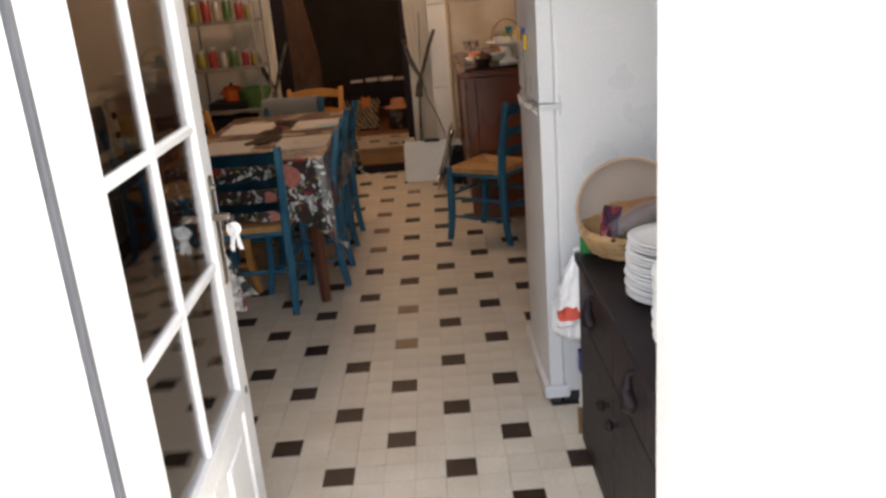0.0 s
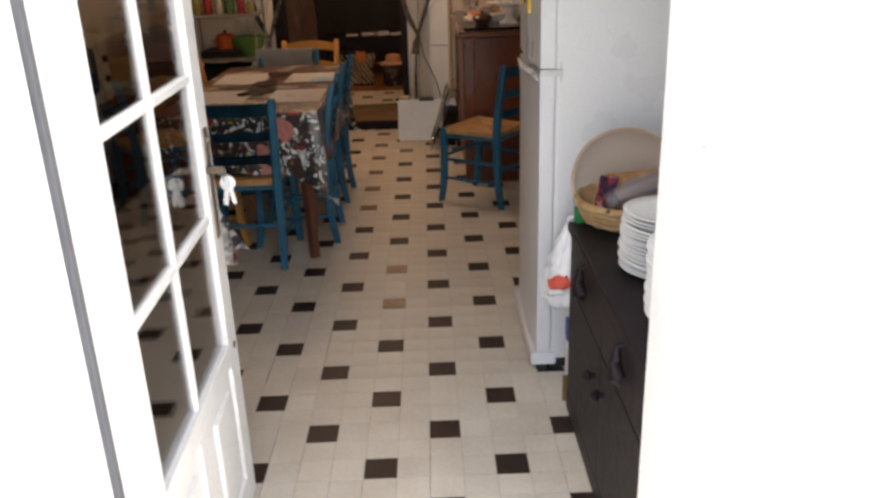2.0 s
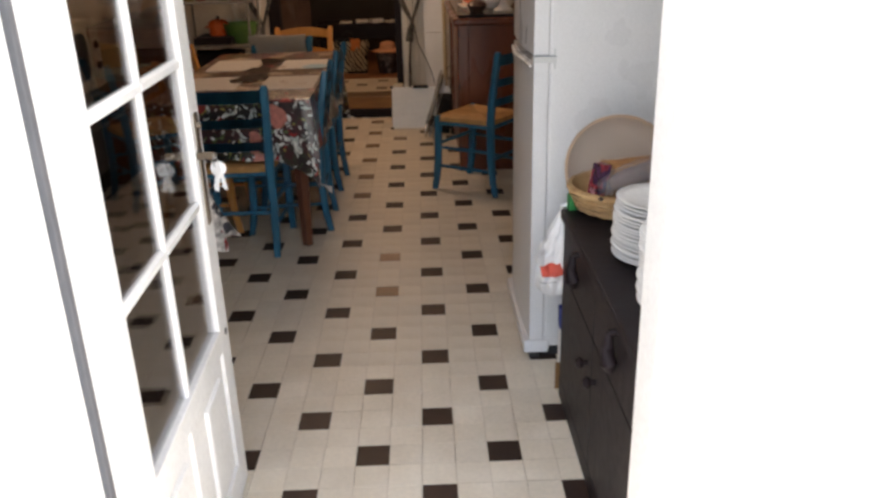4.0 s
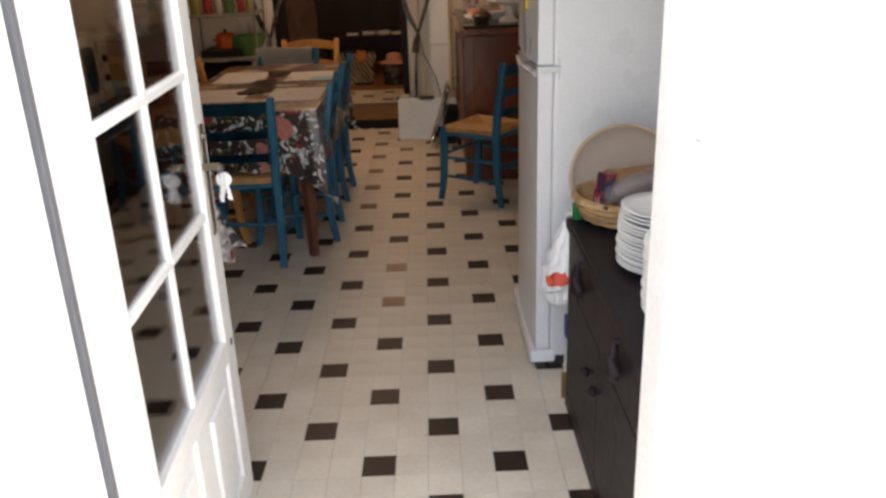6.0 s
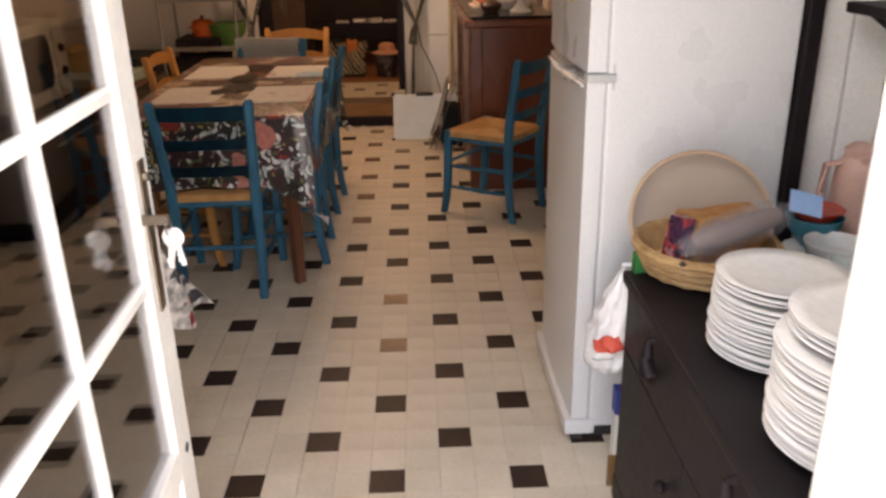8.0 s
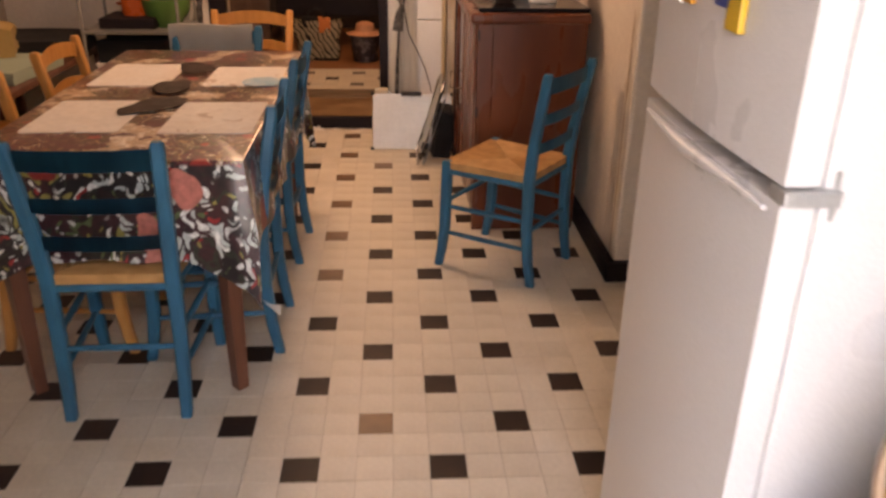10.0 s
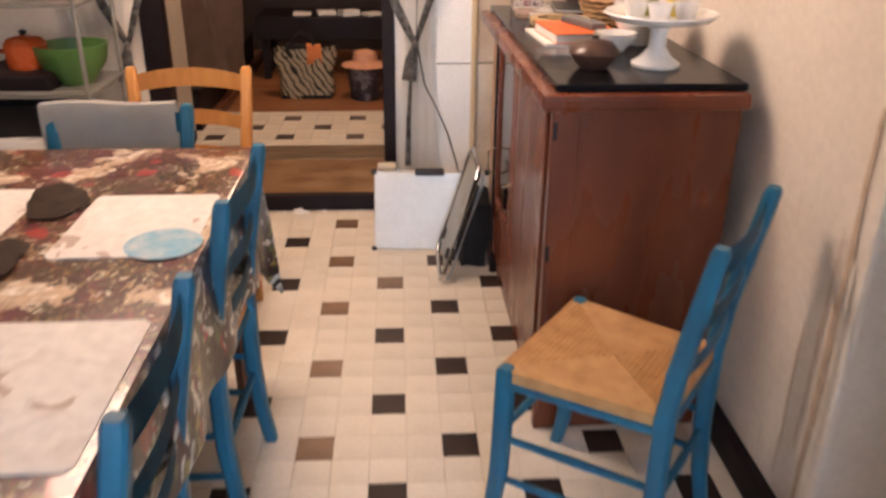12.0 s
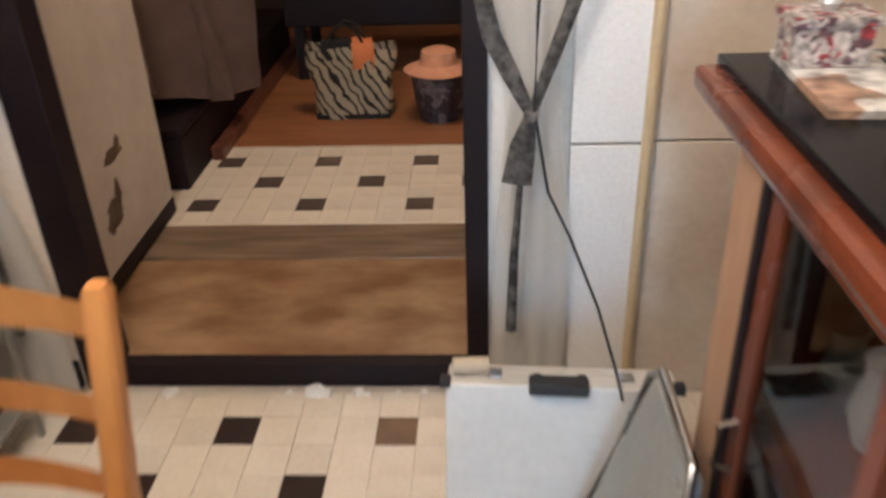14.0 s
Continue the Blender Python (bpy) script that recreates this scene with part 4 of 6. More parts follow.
def bread_basket():
    c = Vector((0.592, 0.085, CT))
    b = thing("bread_basket", "round wicker bread basket with a half-open mesh cover", "basket")
    made("bowl", lambda bm: lathe(bm, [(0, 0.004), (0.115, 0.003), (0.135, 0.02), (0.160, 0.07), (0.165, 0.085), (0.158, 0.088), (0.150, 0.072), (0.125, 0.024), (0, 0.012)], c, 36), WICKER, b, smooth=True)
    for k, z in enumerate((0.022, 0.04, 0.058, 0.076)):
        r = 0.137 + 0.03 * (z - 0.02) / 0.065
        made("coil", lambda bm: tube(bm, [c + Vector(((r + 0.003) * math.cos(a), (r + 0.003) * math.sin(a), z + 0.002 * math.sin(a * 18 + k * 2))) for a in (2 * math.pi * i / 72 for i in range(73))], 0.0085, 6, False), WICKER, b, smooth=True)
    m = Matrix.Translation(c + Vector((0.0, 0.05, 0.115))) @ pose(0, 0, 0, 62, -8, 0)
    def cover(bm):
        g = []
        for i in range(41):
            g.append([bm.verts.new(m @ Vector((0.168 * math.cos(2 * math.pi * i / 40) * math.cos(j / 10 * 1.55), 0.168 * math.sin(2 * math.pi * i / 40) * math.cos(j / 10 * 1.55), -0.11 * math.sin(j / 10 * 1.55)))) for j in range(11)])
        for i in range(40):
            for j in range(10):
                bm.faces.new((g[i][j], g[i + 1][j], g[i + 1][j + 1], g[i][j + 1]))
    lid = made("mesh_cover", cover, MESH_COVER, b, "tan see-through fly mesh", True)
    made("cover_rim", lambda bm: tube(bm, [m @ Vector((0.168 * math.cos(2 * math.pi * i / 48), 0.168 * math.sin(2 * math.pi * i / 48), 0)) for i in range(49)], 0.0055, 8, False), TAN_BAND, lid, smooth=True)
    made("knot", lambda bm: lathe(bm, [(0, -0.008), (0.009, 0), (0, 0.010)], c + Vector((-0.10, -0.138, 0.082)), 10), LEATHER, b, smooth=True)


bread_basket()
BAG = bpy.data.materials.new("clear_plastic_film")
BAG.use_nodes = True
pb = BAG.node_tree.nodes["Principled BSDF"]
pb.inputs["Base Color"].default_value = (0.55, 0.57, 0.62, 1)
pb.inputs["Roughness"].default_value = 0.15
pb.inputs["Alpha"].default_value = 0.16
CRUST = material("brown_bread_crust", (0.50, 0.24, 0.07), 0.7, second=(0.26, 0.11, 0.04), scale=30, amount=0.8, grain=120, bump=0.5)


def bread_bag():
    b = thing("bread_bag", "sliced bread in a clear plastic bag with a blue label", "bread bag")
    p0, p1 = Vector((0.49, -0.02, CT + 0.105)), Vector((0.75, 0.0, CT + 0.185))
    made("loaf", lambda bm: tube(bm, [p0.lerp(p1, k / 8) for k in range(1, 8)], [0.016, 0.026, 0.028, 0.028, 0.028, 0.026, 0.018], 14), material("dark_rye_crumb", (0.13, 0.085, 0.07), 0.8, second=(0.22, 0.13, 0.09), scale=25, grain=120, bump=0.4), b, smooth=True)
    made("film", lambda bm: tube(bm, [p0.lerp(p1, k / 16) for k in range(17)], [0.018 + 0.024 * math.sin(math.pi * min(1, k / 6) / 2) + 0.003 * math.sin(k * 2.7) - (0.03 * (k - 13) / 3 if k > 13 else 0) for k in range(17)], 14), BAG, b, smooth=True)
    boxes("label_card", plain("pale_blue_card", (0.25, 0.40, 0.66), 0.4), b, (-0.035, -0.03, -0.001), (0.035, 0.03, 0.001), 0.0, "blue paper label", m=Matrix.Translation((0.765, -0.02, CT + 0.205)) @ pose(0, 0, 0, 35, 12, -15))


bread_bag()


def packet(name, label, at, size, mat, turn=(0, 0, 0), category="packet"):
    def crumple(bm):
        box(bm, (-size[0] / 2, -size[1] / 2, 0), (size[0] / 2, size[1] / 2, size[2]), 0.0)
        bmesh.ops.subdivide_edges(bm, edges=list(bm.edges), cuts=4, use_grid_fill=True)
        for v in bm.verts:
            d = noise.noise_vector(v.co * 22 + Vector(at) * 7)
            v.co += d * min(size) * 0.16
            v.co.z = max(v.co.z, 0)
    ob = made(name, crumple, mat, smooth=True)
    ob.matrix_world = pose(*at, *turn)
    return tagged(ob, label, category)


packet("snack_packet", "small red and purple foil packet in the bread basket", (0.485, 0.01, CT + 0.05), (0.03, 0.05, 0.12), print_cloth("red_purple_foil", [(0, (0.28, 0.04, 0.05)), (0.4, (0.06, 0.025, 0.06)), (0.7, (0.45, 0.20, 0.22)), (0.85, (0.05, 0.03, 0.10))], 12), (0, 12, 20))
packet("bread_roll", "crusty yellow bread in the basket", (0.63, 0.10, CT + 0.05), (0.19, 0.09, 0.10), CRUST, (0, 0, 15), "bread")
packet("plastic_pouch", "dark grey plastic pouch in the bread basket", (0.56, 0.045, CT + 0.03), (0.11, 0.08, 0.06), BAG, (0, 0, -10))

# ---- behind the chest ----
def carrier_bag():
    """A full plastic bag hung by its handles from the chest's corner, slumped against the fridge."""
    b = thing("carrier_bag", "white plastic carrier bag with a red print hanging beside the fridge", "bag")
    film = material("white_plastic_film", (0.80, 0.80, 0.81), 0.3, second=(0.70, 0.70, 0.72), scale=14, amount=0.6, grain=40, bump=0.5)
    top, low = Vector((0.428, 0.150, 0.655)), Vector((0.412, 0.215, 0.325))
    def f(u, v, out=0.0):
        a = 2 * math.pi * u
        c = top.lerp(low, v) + Vector((-0.012 * math.sin(v * 2.6), 0, 0))
        w = 0.012 + 0.052 * min(1, v / 0.62) ** 0.8
        if v > 0.82:
            w *= math.sqrt(max(0.0, 1 - ((v - 0.82) / 0.18) ** 2))
        w *= 1 + (0.20 * math.sin(5 * a + 1.3) * (1 - v) + 0.07 * math.sin(9 * a + 6 * v))
        w += out
        p = c + Vector((w * 0.95 * math.cos(a), w * 0.85 * math.sin(a), 0))
        return p + noise.noise_vector(p * 34) * 0.009 * min(1, v * 3)
    made("sack", lambda bm: sheet(bm, lambda u, v: f(u, v), 56, 36), film, b, smooth=True)
    made("printed_patch", lambda bm: sheet(bm, lambda u, v: f(0.60 + 0.17 * u + 0.03 * v, 0.60 + 0.13 * v - 0.05 * u, 0.0022), 14, 8), plain("faded_red_print", (0.60, 0.08, 0.05), 0.5), b, "red printed patch")
    made("printed_line", lambda bm: sheet(bm, lambda u, v: f(0.60 + 0.15 * u, 0.775 + 0.018 * v, 0.0022), 14, 2), plain("grey_print", (0.35, 0.35, 0.37), 0.5), b, "thin grey printed bar")
    for s in (-1, 1):
        made("handle", lambda bm: tube(bm, [top + Vector((0.012 * s, 0, -0.02)), top + Vector((0.016 * s, -0.012, 0.012)), top + Vector((0.03, -0.03, 0.022))], [0.009, 0.006, 0.005], 8), film, b, smooth=True)


carrier_bag()
ctn = thing("carton", "narrow blue and white carton standing beside the chest", "carton")
boxes("box", PAPER, ctn, (0.422, 0.150, 0.0), (0.60, 0.185, 0.225), 0.002)
boxes("lid", plain("dark_blue_card", (0.02, 0.04, 0.22), 0.5), ctn, (0.420, 0.148, 0.226), (0.602, 0.187, 0.30), 0.002, "dark blue card lid")
tagged(boxes("wood_offcut", LANDING_WOOD, None, (0.408, 0.142, 0.0), (0.56, 0.148, 0.10), 0.001), "small brown board leaning beside the chest", "board")
packet("green_packet", "small bright green packet on the chest edge", (0.44, 0.10, CT), (0.03, 0.02, 0.05), plain("green_film", (0.03, 0.22, 0.06), 0.4), (0, 0, 10))
structure("wall_post", BLACK_PAINT, (0.884, 0.34, 0.0), (0.922, 0.41, 2.4), "dark wooden post beside the fridge", "post", 0.003)
cup = thing("tall_cupboard", "pale grey tall cupboard beside the fridge", "cupboard")
boxes("carcass", PLASTER, cup, (0.924, 0.425, 0.0), (1.138, 0.92, 2.2), 0.003)
for x0, x1 in ((0.926, 1.028), (1.034, 1.136)):
    boxes("door", WHITE_PAINT, cup, (x0, 0.402, 0.72), (x1, 0.425, 2.18), 0.004)
sh = thing("wall_shelf", "dark wooden wall shelf with brackets", "shelf")
boxes("board", BLACK_PAINT, sh, (0.96, -0.20, 1.24), (1.14, 0.32, 1.265), 0.003)
for y in (-0.12, 0.26):
    made("bracket", lambda bm: tube(bm, [(1.139, y, 1.12), (1.11, y, 1.16), (1.0, y, 1.238)], 0.008, 6), BLACK_PAINT, sh, smooth=True)
side_table = thing("side_shelf", "low dark shelf unit filling the corner behind the chest", "shelf unit")
boxes("board", DARK_CHEST, side_table, (0.955, -0.86, CT - 0.025), (1.135, 0.385, CT), 0.003)
boxes("leg", DARK_CHEST, side_table, (0.96, 0.34, 0), (1.13, 0.38, CT - 0.025), 0.003)
boxes("leg", DARK_CHEST, side_table, (0.96, -0.85, 0), (1.13, -0.81, CT - 0.025), 0.003)


def jug(at):
    j = thing("thermos_jug", "pale pink plastic thermos jug", "jug")
    pink = plain("pale_pink_plastic", (0.72, 0.46, 0.38), 0.35)
    made("body", lambda bm: lathe(bm, [(0, 0), (0.055, 0), (0.058, 0.01), (0.056, 0.16), (0.048, 0.20), (0.036, 0.215), (0, 0.215)], at, 28), pink, j, smooth=True)
    made("lid", lambda bm: lathe(bm, [(0.036, 0.214), (0.038, 0.235), (0.02, 0.25), (0, 0.25)], at, 24), pink, j, smooth=True)
    made("spout", lambda bm: tube(bm, [Vector(at) + Vector((0, -0.03, 0.205)), Vector(at) + Vector((0, -0.062, 0.225))], [0.02, 0.008]), pink, j, smooth=True)
    made("handle", lambda bm: tube(bm, [Vector(at) + Vector(p) for p in ((-0.045, 0, 0.20), (-0.085, 0, 0.195), (-0.092, 0, 0.12), (-0.085, 0, 0.06), (-0.052, 0, 0.05))], 0.009), pink, j, smooth=True)


jug((1.055, 0.310, CT))
for k, (x, y, r, c, lab) in enumerate(((0.905, 0.20, 0.07, (0.03, 0.20, 0.28), "teal glazed bowl"), (0.90, 0.07, 0.075, (0.70, 0.72, 0.72), "white china bowl"), (0.885, -0.05, 0.06, (0.60, 0.66, 0.66), "pale glass bowl"))):
    m_ = plain("bowl_glaze", c, 0.15)
    ob = made("bowl", lambda bm: lathe(bm, [(0, 0.004), (0.03, 0.0), (0.035, 0.004), (r * 0.85, 0.04), (r, 0.075), (r - 0.004, 0.076), (r * 0.8, 0.042), (0, 0.012)], (x, y, CT + (0.02 if k == 0 else 0)), 30), m_, smooth=True)
    tagged(ob, lab + " standing behind the bread basket", "bowl", "bowls")
red_rim = plain("red_glaze", (0.40, 0.05, 0.03), 0.2)
tagged(made("dish", lambda bm: lathe(bm, [(0, 0), (0.05, 0), (0.068, 0.022), (0.064, 0.024), (0, 0.006)], (0.905, 0.20, CT + 0.094), 28), red_rim, smooth=True), "small red dish resting on a bowl", "dish")
tagged(made("saucer", lambda bm: lathe(bm, [(0, 0), (0.05, 0), (0.068, 0.010), (0.0, 0.020)], (0.905, 0.20, CT), 28), CHINA, smooth=True), "white saucer under a teal bowl", "saucer")
for x, y, r in ((1.04, 0.20, 0.05), (1.05, 0.05, 0.06), (1.04, -0.10, 0.05)):
    tagged(made("bowl", lambda bm: lathe(bm, [(0, 0.003), (0.02, 0), (r, 0.05), (r - 0.004, 0.051), (0, 0.010)], (x, y, 1.265), 24), CHINA, smooth=True), "white china bowl on the wall shelf", "bowl", "bowls")

# ---- on the fridge and the entrance door ----
for y, z, c, s, lab in ((0.80, 1.285, (0.75, 0.74, 0.70), (0.04, 0.03), "small white"), (0.745, 1.30, (0.62, 0.30, 0.03), (0.035, 0.05), "amber yellow"), (0.60, 1.31, (0.03, 0.06, 0.30), (0.06, 0.045), "dark blue"), (0.555, 1.285, (0.65, 0.42, 0.03), (0.05, 0.05), "yellow")):
    ob = boxes("fridge_magnet", plain("magnet_enamel", c, 0.3), None, (0.326, y - s[0] / 2, z - s[1] / 2), (0.3365, y + s[0] / 2, z + s[1] / 2), 0.003)
    tagged(ob, lab + " magnet on the freezer door", "magnet", "fridge magnets")


def keys():
    k = thing("key_ring", "bunch of bright metal keys hanging from the door lock", "keys")
    c = Vector((-0.520, -0.365, 0.995))
    KEY = material("bright_nickel", (0.90, 0.89, 0.87), 0.4, 0.1, grain=60, bump=0.02)
    made("ring", lambda bm: tube(bm, [c + Vector((0.004, 0.016 * math.cos(a), -0.012 + 0.016 * math.sin(a))) for a in (2 * math.pi * i / 20 for i in range(21))], 0.0016, 6, False), CHROME, k, smooth=True)
    boxes("lock_key", DULL, k, (c.x - 0.038, c.y - 0.003, c.z - 0.010), (c.x + 0.005, c.y + 0.003, c.z + 0.008), 0.001)
    for i, (tilt, off) in enumerate(((4, -0.004), (-9, 0.006), (14, 0.0))):
        m = Matrix.Translation(c + Vector((0.006 + 0.004 * i, off, -0.024))) @ pose(0, 0, 0, 0, tilt, 0) @ pose(0, 0, 0, 0, 0, 62 + 12 * i)
        def key(bm):
            tube(bm, [m @ Vector((-0.0012, 0, -0.010)), m @ Vector((0.0012, 0, -0.010))], 0.017, 16)
            box(bm, (-0.0012, -0.005, -0.065), (0.0012, 0.004, -0.018), 0.0, m)
            for q in range(3):
                box(bm, (-0.0012, 0.004, -0.058 + q * 0.010), (0.0012, 0.0075 - 0.001 * q, -0.052 + q * 0.010), 0.0, m)
        made("key", key, KEY, k)


keys()


def tea_towel(bm):
    """A towel hung by its middle from the outer lever, falling to a point."""
    def f(u, v):
        top = Vector((-0.612, -0.145, 0.86))
        low = Vector((-0.60 - 0.05 * (1 - u), -0.16 + 0.28 * u, 0.60 + 0.05 * (1 - u) + 0.015 * math.sin(u * 9)))
        p = top.lerp(low, v)
        p.x += 0.018 * math.sin(u * 11 + v * 2) * v
        return p
    sheet(bm, f, 20, 12, 0.003)


tagged(made("tea_towel", tea_towel, print_cloth("towel_print", [(0, (0.70, 0.68, 0.66)), (0.5, (0.40, 0.05, 0.05)), (0.7, (0.08, 0.08, 0.10)), (0.82, (0.70, 0.68, 0.66))], 8, 0.8, 0.0), smooth=True), "white and red printed tea towel hanging from the door lever", "towel")
made("outer_lever", lambda bm: (tube(bm, [(-0.592, -0.320, 0.90), (-0.628, -0.320, 0.90)], 0.007), tube(bm, [(-0.628, -0.320, 0.90), (-0.63, -0.24, 0.885), (-0.622, -0.14, 0.862)], 0.005)), LINER, smooth=True)
tagged(bpy.data.objects["outer_lever"], "dark lever on the far face of the entrance door", "door lever", kind="structure")

# ---- dark door in the side wall ----
d2 = thing("door_2", "dark brown painted side door, closed", "door", kind="structure")
boxes("leaf", BLACK_PAINT, d2, (1.15, 1.49, 0.008), (1.19, 2.285, 2.03), 0.003)
for lo, hi in (((1.120, 1.44, 0), (1.24, 1.49, 2.08)), ((1.120, 2.285, 0), (1.24, 2.3335, 2.08)), ((1.120, 1.49, 2.03), (1.24, 2.285, 2.08))):
    boxes("frame", BLACK_PAINT, d2, lo, hi, 0.003)
for z0, z1 in ((0.15, 0.95), (1.10, 1.90)):
    boxes("panel", BLACK_PAINT, d2, (1.143, 1.60, z0), (1.152, 2.16, z1), 0.006)
hp = boxes("handle_plate", CHROME, d2, (1.140, 2.225, 0.82), (1.147, 2.262, 0.99), 0.003, "steel handle plate")
made("lever", lambda bm: tube(bm, [(1.142, 2.243, 0.935), (1.10, 2.243, 0.935), (1.093, 2.22, 0.933), (1.095, 2.14, 0.93)], 0.008), CHROME, hp, smooth=True)
structure("side_passage_wall", DARK_ROOM, (1.42, 1.2, -0.1), (1.5, 2.6, H), "dark wall behind the side door", "wall")

# ---- west side: cooker, microwave, bench ----
cook = thing("cooker", "dark enamel cooker along the side wall", "cooker")
boxes("body", BLACK_PAINT, cook, (-2.44, 2.15, 0.02), (-1.92, 3.02, 0.60), 0.008)
boxes("top", BLACK_TOP, cook, (-2.44, 2.14, 0.60), (-1.91, 3.03, 0.622), 0.004)
boxes("oven_door", BLACK_PAINT, cook, (-1.925, 2.20, 0.10), (-1.905, 2.97, 0.50), 0.006)
made("rail", lambda bm: tube(bm, [(-1.87, 2.28, 0.47), (-1.87, 2.89, 0.47)], 0.009), CHROME, cook, smooth=True)
for y in (2.32, 2.45, 2.58, 2.71, 2.84):
    made("knob", lambda bm: tube(bm, [(-1.92, y, 0.555), (-1.89, y, 0.555)], [0.02, 0.016], 14), CHROME, cook, smooth=True)
mw = thing("microwave", "cream microwave oven with a dark rounded window", "microwave")
CREAM = plain("cream_enamel", (0.56, 0.50, 0.38), 0.35)
boxes("body", CREAM, mw, (-2.42, 2.30, 0.622), (-2.0, 2.92, 1.03), 0.018)
made("window", lambda bm: slab(bm, [(cx + 0.07 * math.cos(q), cz + 0.07 * math.sin(q)) for cx, cz, q0 in ((2.62, 0.90, 0), (2.44, 0.90, 90), (2.44, 0.77, 180), (2.62, 0.77, 270)) for q in (radians(q0 + 15 * i) for i in range(7))], 0, 0.012), BLACK_TOP, mw).matrix_local = Matrix(((0, 0, 1, -2.004), (1, 0, 0, 0), (0, 1, 0, 0), (0, 0, 0, 1)))
boxes("control_panel", CREAM, mw, (-2.004, 2.75, 0.66), (-1.992, 2.89, 1.0), 0.004)
for z in (0.76, 0.88):
    made("dial", lambda bm: tube(bm, [(-1.995, 2.82, z), (-1.975, 2.82, z)], [0.025, 0.02], 16), BLACK_PAINT, mw, smooth=True)
bench = thing("bench", "low wooden bench along the side wall", "bench")
boxes("seat", BROWN_WOOD, bench, (-2.44, 3.10, 0.53), (-1.85, 4.50, 0.56), 0.004)
for x in (-2.40, -1.90):
    for y in (3.16, 4.44):
        boxes("leg", BROWN_WOOD, bench, (x - 0.02, y - 0.02, 0), (x + 0.02, y + 0.02, 0.53), 0.003)
packet("folded_clothes", "dark folded clothes lying on the bench", (-2.10, 4.15, 0.56), (0.50, 0.45, 0.09), BLACK_CLOTH, (0, 0, 8), "clothes")
packet("folded_towel", "pale green folded towel on the bench", (-2.08, 3.55, 0.56), (0.42, 0.50, 0.06), plain("pale_green_cotton", (0.32, 0.38, 0.30), 0.9), (0, 0, -5), "towel")
packet("canvas_bag", "yellow-brown canvas bag on the bench", (-2.2, 3.75, 0.62), (0.25, 0.30, 0.14), plain("ochre_canvas", (0.42, 0.28, 0.10), 0.9), (0, 0, 20), "bag")

# ---- shelf rack by the rear wall ----
rack = thing("shelf_rack", "grey metal shelf rack crowded with kitchen things", "shelf rack")
STEEL = plain("grey_painted_steel", (0.28, 0.27, 0.24), 0.45, 0.3)
for x in (-1.80, -1.29):
    for y in (3.98, 4.38):
        made("post", lambda bm: tube(bm, [(x, y, 0), (x, y, 1.75)], 0.009, 8), STEEL, rack, smooth=True)
for z in (0.12, 0.42, 0.70, 1.02, 1.36, 1.72):
    boxes("shelf", STEEL, rack, (-1.81, 3.97, z - 0.015), (-1.28, 4.39, z), 0.003)
    made("lip", lambda bm: tube(bm, [(-1.81, 3.965, z + 0.012), (-1.28, 3.965, z + 0.012)], 0.003, 6), STEEL, rack, smooth=True)
ORANGE = plain("orange_enamel", (0.62, 0.12, 0.03), 0.25)
GREEN = plain("green_plastic", (0.10, 0.22, 0.05), 0.4)


def casserole(at, r, h, mat, label):
    p = thing("casserole", label, "pot")
    made("pan", lambda bm: lathe(bm, [(0, 0), (r * 0.9, 0), (r, 0.02), (r, h), (r - 0.005, h), (r - 0.006, 0.02), (0, 0.008)], at, 30), mat, p, smooth=True)
    lid = made("lid", lambda bm: lathe(bm, [(r + 0.003, h), (r * 0.8, h + 0.022), (0.015, h + 0.034), (0, h + 0.034)], at, 30), mat, p, smooth=True)
    made("knob", lambda bm: lathe(bm, [(0.008, h + 0.033), (0.016, h + 0.048), (0, h + 0.056)], at, 14), RUBBER, lid, smooth=True)
    for s in (-1, 1):
        made("handle", lambda bm: tube(bm, [Vector(at) + Vector((s * r, -0.03, h * 0.7)), Vector(at) + Vector((s * (r + 0.025), 0, h * 0.72)), Vector(at) + Vector((s * r, 0.03, h * 0.7))], 0.006), mat, p, smooth=True)


